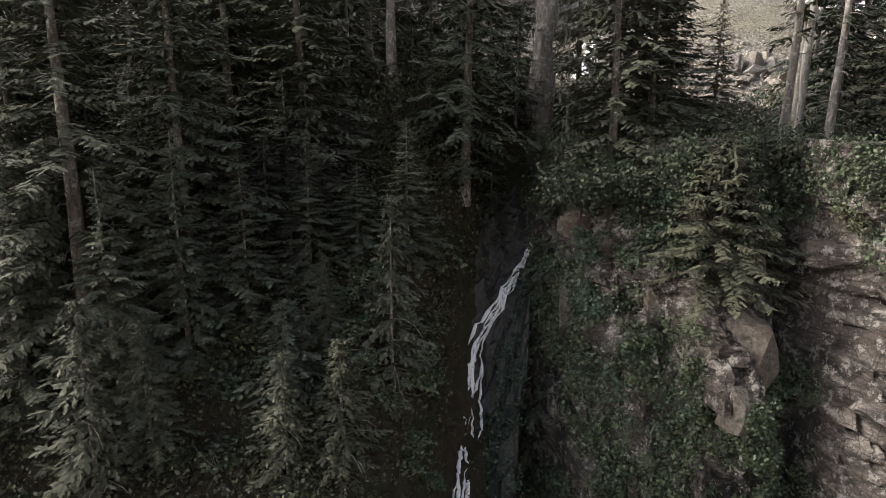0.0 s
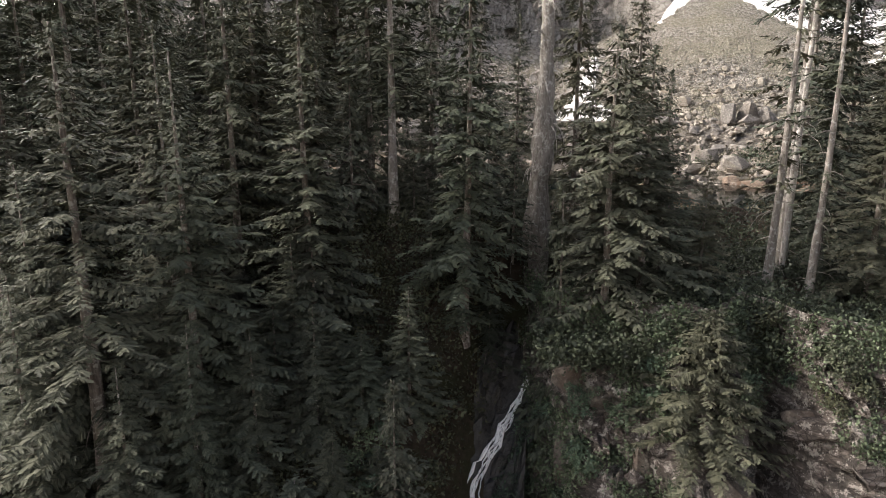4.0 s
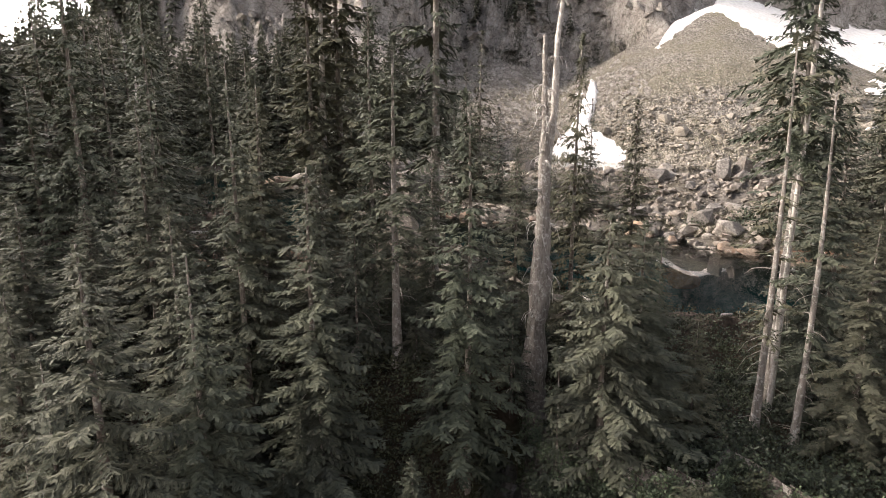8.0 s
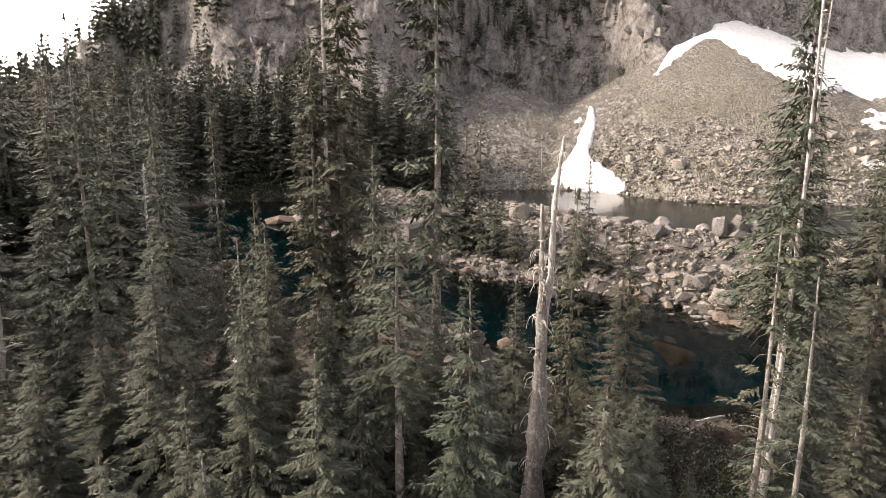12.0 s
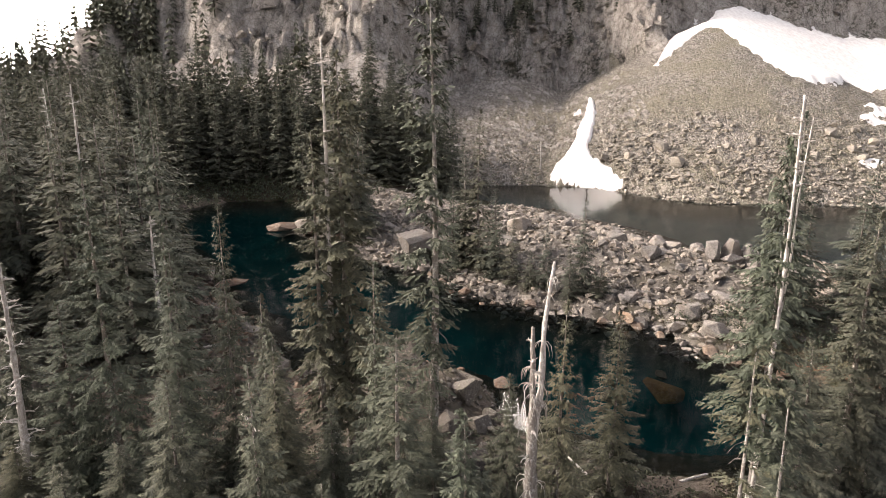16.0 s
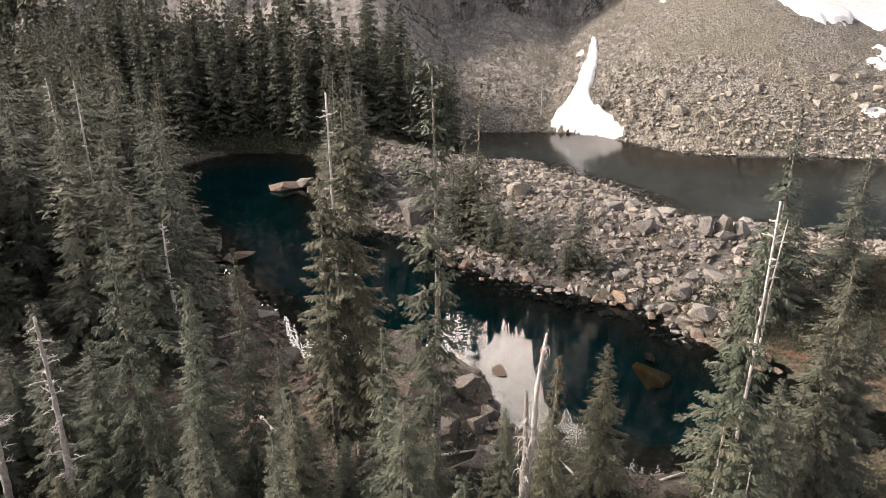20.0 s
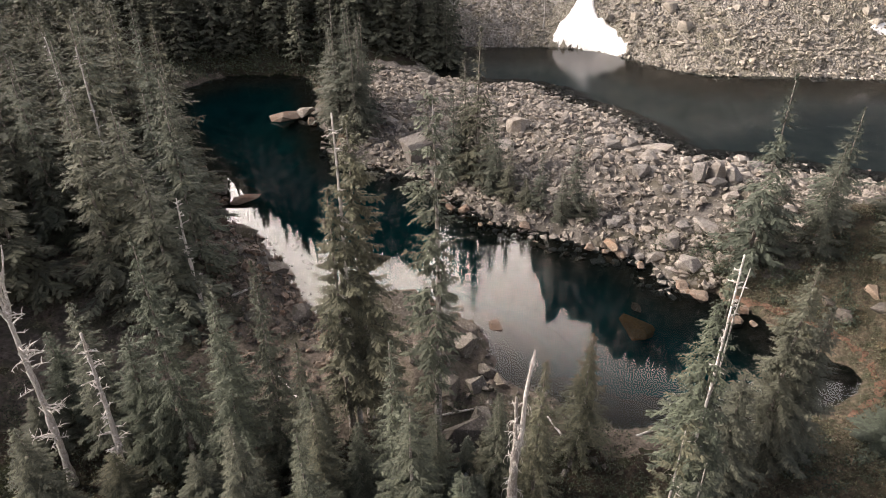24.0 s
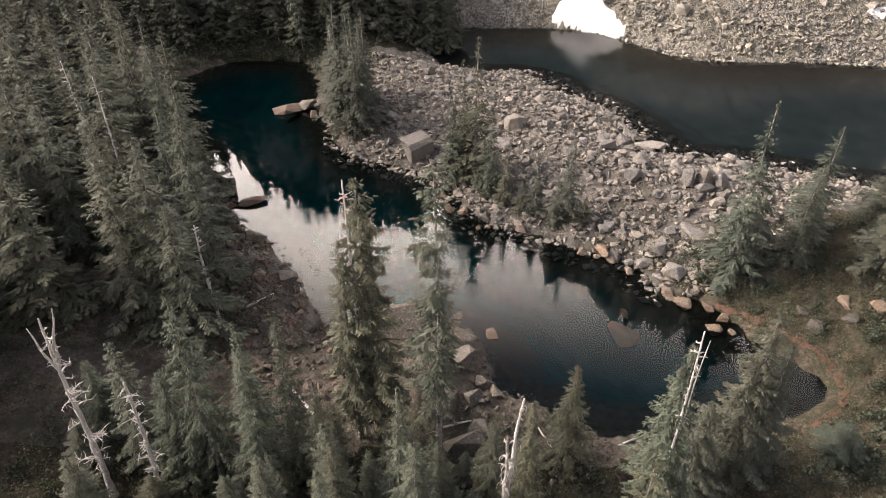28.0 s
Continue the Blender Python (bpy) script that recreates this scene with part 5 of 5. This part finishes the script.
FOAM = foam()


def chute_z(x, y):
    """Stepped wet rock under the fall."""
    q = x - stream_x(y)
    z = stream_z(y) + 0.22 * q ** 2 * np.where(q > 0, 1.5, 0.7) + 0.7 * fbm(x, y, 1.3, 4, 2.0) * (0.25 + 0.75 * np.clip(np.abs(q) / 1.2, 0, 1))
    return z + 0.85 * np.clip(np.abs(q) - 0.15, 0, 1) * np.mod(np.sin(np.floor(x / 0.55 + 0.3 * y) * 3.3 + np.floor(y / 0.62) * 7.7) * 917.3, 1.0) - 0.35


# wet chute under the stream
ay, au = np.meshgrid(np.arange(13, 29, 0.22), np.linspace(-1.9, 1.9, 24), indexing="ij")
cx = stream_x(ay) + au
cz = chute_z(cx, ay)
m_, n_ = cx.shape
idx = np.arange(m_ * n_).reshape(m_, n_)
f = np.stack([idx[:-1, :-1], idx[:-1, 1:], idx[1:, 1:], idx[1:, :-1]], -1).reshape(-1, 4)
tagged(new("rock_chute", mesh_of("rock_chute", np.stack([cx.ravel(), ay.ravel(), cz.ravel()], 1), f, WET)), "wet black rock chute under the waterfall", "rock", kind="structure")
fall = tagged(new("waterfall"), "thin braided white waterfall running down wet rock", "waterfall")
rs = np.random.RandomState(31)
for k in range(7):
    first, last = (17.2, 26.4) if k < 2 else (17.2 + rs.uniform(0, 5), 0)
    yy = np.arange(first, last or min(26.0, first + rs.uniform(1.5, 4.5)), 0.11)
    off = (0.17 * np.sin(yy * (0.8 + 0.13 * k) + 2.2 * k) + 0.05 * np.sin(yy * (3.1 + 0.4 * k) + k)) * (1.0 + 0.5 * (k % 3)) * np.clip((26.4 - yy) / 4, 0.15, 1) + rs.uniform(-0.06, 0.06)
    px = stream_x(yy) + off + 0.025 * rs.randn(len(yy))
    pz = chute_z(px, yy) + 0.1 + 0.2 * (yy < 20.5)
    pz = np.maximum(pz, np.convolve(np.pad(pz, 2, mode="edge"), np.ones(5) / 5, "valid")) + 0.02 * rs.randn(len(yy))
    w = (0.02 + 0.05 * rs.rand(len(yy)) + 0.04 * np.abs(np.sin(yy * 1.9 + k))) * (0.95 if k < 2 else 0.6) * (1 + 0.7 * (yy < 19.2))
    pts, fs = [], []
    for q, (x, y, z, h) in enumerate(zip(px, yy, pz, w)):
        pts += [(x - h, y, z), (x, y - 0.06, z + 0.05), (x + h, y, z)]
        if q:
            o = 3 * q - 3
            fs += [[o, o + 1, o + 4, o + 3], [o + 1, o + 2, o + 5, o + 4]]
    part("strand", smooth(mesh_of("strand", pts, fs, FOAM)), fall)


def leaf_clump(name, seed, n, leaf, mat, flat=0.7, fall_=0.2):
    """Leaves of a small shrub about 1 m across, as loose pointed blades."""
    rs = np.random.RandomState(seed)
    d = rs.randn(n, 3)
    d /= np.linalg.norm(d, axis=1)[:, None]
    d[:, 2] = np.abs(d[:, 2]) * 1.1 - fall_
    c = d * (0.5 * rs.uniform(0.35, 1.0, n) ** 0.5 * (1 + 0.25 * np.sin(5 * d[:, 0] + seed)))[:, None]
    c[:, 2] = c[:, 2] * flat + 0.2
    a = rs.randn(n, 3)
    a[:, 2] *= 0.5
    a /= np.linalg.norm(a, axis=1)[:, None]
    b = np.cross(a, d + 0.4 * rs.randn(n, 3))
    b /= np.linalg.norm(b, axis=1)[:, None] + 1e-9
    ln = leaf * rs.uniform(0.6, 1.3, n)[:, None]
    v = np.stack([c - a * ln, c + b * ln * 0.55, c + a * ln, c - b * ln * 0.55], 1).reshape(-1, 3)
    return mesh_of(name, v, np.arange(4 * n).reshape(-1, 4), mat)


def stems(seed):
    rs = np.random.RandomState(seed)
    v, f = join([tube(twig_path(rs, np.zeros(3), rs.uniform(0, 6.283), rs.uniform(0.3, 0.55), -0.5), [0.015, 0.012, 0.009, 0.006, 0.003], 4, seed) for _ in range(6)])
    return mesh_of("stem", v, f, BARK)


CLUMPS = [leaf_clump("leaves", 70 + k, 430, 0.052, LEAVES) for k in range(4)]
CLUMPS_BRIGHT = [leaf_clump("leaves", 90 + k, 430, 0.05, LEAVES_BRIGHT) for k in range(3)]
CLUMPS_DRY = [leaf_clump("leaves", 80 + k, 420, 0.045, LEAVES_DRY, 0.55) for k in range(2)]
STEMS = [stems(5), stems(6)]


def shrub(x, y, z, size, label, group, sets=None, tip=(0, 0)):
    ob = tagged(new("shrub"), label, "shrub", group)
    ob.matrix_world = pose(x, y, z, tip[0], tip[1], rr.uniform(0, 360)) @ Matrix.Diagonal((size, size, size * rr.uniform(0.8, 1.1), 1))
    part("leaves", rr.choice(sets or CLUMPS), ob)
    part("stem", rr.choice(STEMS), ob)


for _ in range(84):
    x, z = rr.uniform(2.8, 14), rr.uniform(-11.5, 0.6)
    if 7.8 < x < 10.0 and -6.8 < z < -3.2 or x > 11.6 and z < -2 and rr.random() < 0.85 or -5 < z < -1 and rr.random() < 0.45:
        continue
    shrub(x, float(cliff_y(np.array(x), np.array(z))) - 0.05, z - 0.1, rr.uniform(0.6, 1.35), "leafy green shrub clinging to the crag", "shrubs on the crag", CLUMPS_BRIGHT, tip=(35, 0))
for _ in range(32):
    x, z = rr.uniform(10.6, 22), rr.uniform(-1.7, 0.9)
    shrub(x, float(cliff_y(np.array(x), np.array(min(z, -0.2)))) - 0.1 + 0.5 * max(z, 0), z - 0.1, rr.uniform(0.7, 1.5), "leafy green shrub hanging over the crag's edge", "shrubs on the crag", tip=(35, 0))
for x, y in scatter(15, 56, -16, 1.4, 11, 26, 0.9, lambda x, y: True):
    shrub(x, y, float(land(x, y)) - 0.1, rr.uniform(1.1, 2.3), "dark leafy shrub on the forest slope", "shrubs on the slope", tip=(20, 0))
for x, y in scatter(19, 20, -3.6, 0.4, 17.6, 20.6, 0.55, lambda x, y: x < float(stream_x(y)) - 0.7):
    shrub(x, y, float(land(x, y)) + 0.1, rr.uniform(0.9, 1.7), "leafy green shrub beside the waterfall", "shrubs beside the fall", CLUMPS_BRIGHT, tip=(30, 0))
for x, y in scatter(16, 56, 5, 24, 21.2, 32, 1.0, lambda x, y: float(edge_distance(NEAR_LAKE, x, y)) > 2):
    shrub(x, y, max(float(land(x, y)), -0.8) - 0.15, rr.uniform(0.8, 1.7), "dense green shrub above the crag", "shrubs above the crag")

for x, y in scatter(17, 50, 24, 60, 28, 68, 1.2, lambda x, y: float(edge_distance(NEAR_LAKE, x, y)) > 2.5):
    dry = rr.random() < 0.45
    shrub(x, y, float(land(x, y)) - 0.1, rr.uniform(0.9, 2.2), "brownish heather bush on the open bank" if dry else "low green bush on the open bank", "bushes on the open bank", CLUMPS_DRY if dry else CLUMPS)


def ground_cover(name, spots, mat, seed, size, blades, label):
    """Low plants over the ground, joined."""
    rs = np.random.RandomState(seed)
    zs = land(spots[:, 0], spots[:, 1])
    n = len(spots)
    c = np.repeat(np.stack([spots[:, 0], spots[:, 1], zs], 1), blades, 0)
    k = len(c)
    c = c + np.stack([rs.randn(k) * size * 0.5, rs.randn(k) * size * 0.5, np.abs(rs.randn(k)) * size * 0.45], 1)
    a = rs.randn(k, 3)
    a /= np.linalg.norm(a, axis=1)[:, None]
    b = np.cross(a, rs.randn(k, 3))
    b /= np.linalg.norm(b, axis=1)[:, None]
    ln = 0.085 * rs.uniform(0.6, 1.5, k)[:, None]
    v = np.stack([c - a * ln, c + b * ln * 0.6, c + a * ln, c - b * ln * 0.6], 1).reshape(-1, 3)
    return tagged(new(name, mesh_of(name, v, np.arange(4 * k).reshape(-1, 4), mat)), label, "ground cover", kind="stuff")


def plants_at(name, pts, mat, seed, size, blades, leaf, label):
    """Leafy plants rooted at the given places, joined."""
    rs = np.random.RandomState(seed)
    c = np.repeat(pts, blades, 0)
    k = len(c)
    c = c + np.stack([rs.randn(k) * size * 0.5, -np.abs(rs.randn(k)) * size * 0.35, rs.randn(k) * size * 0.5], 1)
    a = rs.randn(k, 3)
    a /= np.linalg.norm(a, axis=1)[:, None]
    b = np.cross(a, rs.randn(k, 3))
    b /= np.linalg.norm(b, axis=1)[:, None]
    ln = leaf * rs.uniform(0.6, 1.4, k)[:, None]
    v = np.stack([c - a * ln, c + b * ln * 0.6, c + a * ln, c - b * ln * 0.6], 1).reshape(-1, 3)
    return tagged(new(name, mesh_of(name, v, np.arange(4 * k).reshape(-1, 4), mat)), label, "ground cover", kind="stuff")


px, pz = rs.uniform(2.6, 20, 16000), rs.uniform(-13, 0.9, 16000)
green = fbm(px, pz, 5, 4, 3.0) + 0.25 * fbm(px, pz, 1.3, 2, 1.0)
bare = np.exp(-((px - 8.9) / 1.0) ** 2 - ((pz + 5.2) / 1.6) ** 2) + sstep(11.4, 12.2, px) * sstep(2.0, 3.5, -pz) * 0.9
keep = (green - 1.2 * bare + 0.35 * sstep(5, 8, -pz) > 0.08) | (pz > -0.4)
px, pz = px[keep][:7000], pz[keep][:7000]
py = cliff_y(px, np.minimum(pz, -0.2)) + np.clip(pz + 0.3, 0, 4) * 0.55
plants_at("crag_plants", np.stack([px, py - 0.02, pz], 1), LEAVES_BRIGHT, 51, 0.34, 13, 0.065, "small leafy plants and moss covering the crag")
px, py = rs.uniform(-18, 2.4, 5600), rs.uniform(10.5, 29, 5600)
keep = np.abs(px - stream_x(py)) > 0.9
px, py = px[keep], py[keep]
plants_at("slope_plants", np.stack([px, py, land(px, py) + 0.3], 1), LEAVES, 52, 0.7, 14, 0.075, "tangled dark leaves on the steep forest slope")
py = rs.uniform(16.5, 24, 520)
px = stream_x(py) + rs.uniform(0.75, 1.9, 520)
plants_at("chute_plants", np.stack([px, py, chute_z(px, py) + 0.05], 1), LEAVES_BRIGHT, 57, 0.26, 9, 0.055, "small ferns and moss on the wet chute")
px, py = rs.uniform(3.5, 24, 4200), 20.9 + 14 * rs.rand(4200) ** 1.8
keep = (edge_distance(NEAR_LAKE, px, py) > 1.5) & ((np.abs(px - stream_x(py)) > 1.5) | (py > 29))
plants_at("bank_plants", np.stack([px, py, np.maximum(land(px, py), -0.8) + 0.2], 1)[keep], LEAVES, 53, 0.62, 15, 0.075, "thicket of green leaves above the crag")
c = np.stack([rs.uniform(-38, 16, 3400), rs.uniform(24, 44, 3400)], 1)
c = c[edge_distance(NEAR_LAKE, c[:, 0], c[:, 1]) > 0.6]
ground_cover("undergrowth", c, LEAVES, 41, 0.5, 14, "low dark green undergrowth under the firs")
c = np.stack([rs.uniform(20, 62, 1500), rs.uniform(28, 72, 1500)], 1)
c = c[(edge_distance(NEAR_LAKE, c[:, 0], c[:, 1]) > 2.6) & (fbm(c[:, 0], c[:, 1], 7, 3, 8.0) > 0.0)][:900]
plants_at("heath_shrubs", np.stack([c[:, 0], c[:, 1], land(c[:, 0], c[:, 1]) + 0.35], 1), LEAVES, 54, 1.0, 60, 0.13, "patches of low green shrubs on the open bank")

c = np.stack([rs.uniform(-66, -8, 2600), rs.uniform(140, 168, 2600)], 1)
a = edge_distance(NEAR_LAKE, c[:, 0], c[:, 1])
c = c[(a > 0.4) & (a < 13)][:620]
plants_at("shore_brush", np.stack([c[:, 0], c[:, 1], land(c[:, 0], c[:, 1]) + 0.5], 1), LEAVES, 55, 1.8, 34, 0.22, "dark brush along the far shore of the tarn")
c = np.stack([rs.uniform(-52, -14, 2400), rs.uniform(30, 64, 2400)], 1)
c = c[(edge_distance(NEAR_LAKE, c[:, 0], c[:, 1]) > 3) & (c[:, 0] < -14 - 0.3 * (c[:, 1] - 40))][:420]
plants_at("western_brush", np.stack([c[:, 0], c[:, 1], land(c[:, 0], c[:, 1]) + 0.35], 1), LEAVES_DRY, 56, 1.2, 40, 0.12, "brownish low brush on the western bank")


def path_strip():
    """Trodden reddish path round the small bay."""
    way_ = [(33.0, 60.8), (36.0, 58.6), (38.2, 56.0), (41.0, 53.0), (42.0, 50.0), (41.8, 46.6), (39.6, 43.6), (36, 41.6)]
    t = np.linspace(0, len(way_) - 1, 70)
    x, y = (np.interp(t, range(len(way_)), [p[k] for p in way_]) for k in (0, 1))
    dx, dy = np.gradient(x), np.gradient(y)
    n = np.hypot(dx, dy)
    pts = []
    for u in (-0.5, -0.17, 0.17, 0.5):
        w = u * (0.9 + 0.35 * np.sin(t * 5.1 + u))
        px_, py_ = x + dy / n * w, y - dx / n * w
        pts.append(np.stack([px_, py_, land(px_, py_) + 0.07 - 0.12 * abs(u)], 1))
    v = np.stack(pts, 1).reshape(-1, 3)
    f = [[4 * i + j, 4 * i + j + 1, 4 * i + j + 5, 4 * i + j + 4] for i in range(69) for j in range(3)]
    return tagged(new("path", smooth(mesh_of("path", v, f, SOIL))), "narrow trodden path of reddish soil", "path", kind="structure")


SOIL = floor_material("reddish_soil", (0.09, 0.05, 0.035), (0.2, 0.125, 0.09), (0.13, 0.08, 0.055))
path_strip()


def log(x, y, length, r, turn, tip, label):
    rs = np.random.RandomState(int(abs(x) * 7 + y))
    t = np.linspace(-0.5, 0.5, 8)
    v, f = tube(np.stack([t * length, 0.05 * np.sin(5 * t), 0 * t], 1), r * (1 - 0.35 * t) * rs.uniform(0.9, 1.1, 8), 8, int(abs(x)), 0.15)
    ob = tagged(new("fallen_log", smooth(mesh_of("fallen_log", v, f + [list(range(7, -1, -1))], DEADWOOD))), label, "log", "fallen logs")
    ob.matrix_world = pose(x, y, float(land(x, y)) + r * 0.8, 0, tip, turn)


for x, y, ln, r, a, b in ((2.6, 36.4, 4.5, 0.16, 60, 6), (3.6, 37.0, 3.6, 0.13, 35, -4), (1.2, 41.5, 3.0, 0.1, 20, 8), (9.5, 40.0, 2.6, 0.09, 110, 0), (-6, 46, 4.0, 0.14, 75, 5), (-14, 44, 5.0, 0.15, 130, -6), (27.5, 64.8, 3.4, 0.1, 160, 2), (17.5, 40.2, 3.0, 0.1, 20, 0), (-22, 60, 4.0, 0.13, 50, 8)):
    log(x, y, ln, r, a, b, "bleached fallen log on the bank")
c = np.stack([rs.uniform(18, 62, 9000), rs.uniform(26, 74, 9000)], 1)
c = c[(edge_distance(NEAR_LAKE, c[:, 0], c[:, 1]) > 0.8) & (fbm(c[:, 0], c[:, 1], 9, 3, 1.0) > -0.55)]
ground_cover("heath", c, LEAVES_DRY, 42, 0.75, 13, "brownish heather and grass on the open bank")


def far_forest(name, spots, heights, seed, label):
    """A wood too far off to count: small tiered conifers joined into one mesh."""
    rs = np.random.RandomState(seed)
    shapes = []
    for _ in range(5):
        q = []
        for t in range(9):
            z, r = 0.06 + 0.1 * t, 0.17 * (1 - t / 9.6) ** 0.8
            for k in range(5):
                a = rs.uniform(0, 6.283)
                L = r * rs.uniform(0.7, 1.2)
                o, sd_ = np.array([math.cos(a), math.sin(a), 0]), np.array([-math.sin(a), math.cos(a), 0])
                c = np.array([0, 0, z])
                q.append(np.array([c + (0, 0, 0.05), c + o * L * 0.7 + sd_ * L * 0.42, c + o * L + (0, 0, -0.045), c + o * L * 0.7 - sd_ * L * 0.42]))
        q.append(np.array([[0.012, 0, 0.8], [0, 0.012, 0.8], [0, 0, 1.04], [-0.012, 0, 0.8]]))
        q.append(np.array([[0.012, 0, -0.1], [-0.012, 0, -0.1], [-0.008, 0, 0.5], [0.008, 0, 0.5]]))
        shapes.append(np.concatenate(q))
    out = []
    ground_z = land(spots[:, 0], spots[:, 1])
    for (x, y), h, g in zip(spots, heights, ground_z):
        v = shapes[rs.randint(5)].copy()
        a = rs.uniform(0, 6.283)
        ca, sa = math.cos(a), math.sin(a)
        w = h * rs.uniform(0.75, 1.15)
        out.append(np.stack([(v[:, 0] * ca - v[:, 1] * sa) * w + x, (v[:, 0] * sa + v[:, 1] * ca) * w + y, v[:, 2] * h + g], 1))
    v = np.concatenate(out)
    return tagged(new(name, mesh_of(name, v, np.arange(len(v)).reshape(-1, 4), NEEDLES)), label, "forest", kind="stuff")


rs = np.random.RandomState(3)
cand = np.stack([rs.uniform(-190, 140, 9000), rs.uniform(180, 360, 9000)], 1)
dens = fbm(cand[:, 0], cand[:, 1], 45, 3, 2.0)
beyond = cand[:, 1] - wall_line(cand[:, 0])
keep = ((beyond < -12) & (cand[:, 0] < -40 + 12 * dens) & (dens > -0.1) & (cand[:, 1] < 235)) | ((beyond > 34) & (dens > 0.1)) | ((beyond > 4) & (cand[:, 0] < -50) & (dens > 0.12))
keep |= (cand[:, 0] < -95) & (cand[:, 1] < 270) & (dens > -0.35)
cand = cand[keep][:1700]
far_forest("forest_slope", cand, rs.uniform(9, 19, len(cand)), 5, "dense dark conifer forest on the mountainside")
# firs along the broken top of the wall
cand = np.stack([rs.uniform(-20, 150, 5000), rs.uniform(225, 340, 5000)], 1)
beyond = cand[:, 1] - wall_line(cand[:, 0])
cand = cand[(beyond > 13 + 9 * fbm(cand[:, 0], cand[:, 1], 25, 3, 6.0)) & (beyond < 60) & (fbm(cand[:, 0], cand[:, 1], 20, 3, 3.0) > -0.15)][:620]
far_forest("wall_top_firs", cand, rs.uniform(6, 13, len(cand)), 8, "dark firs along ledges above the rock wall")
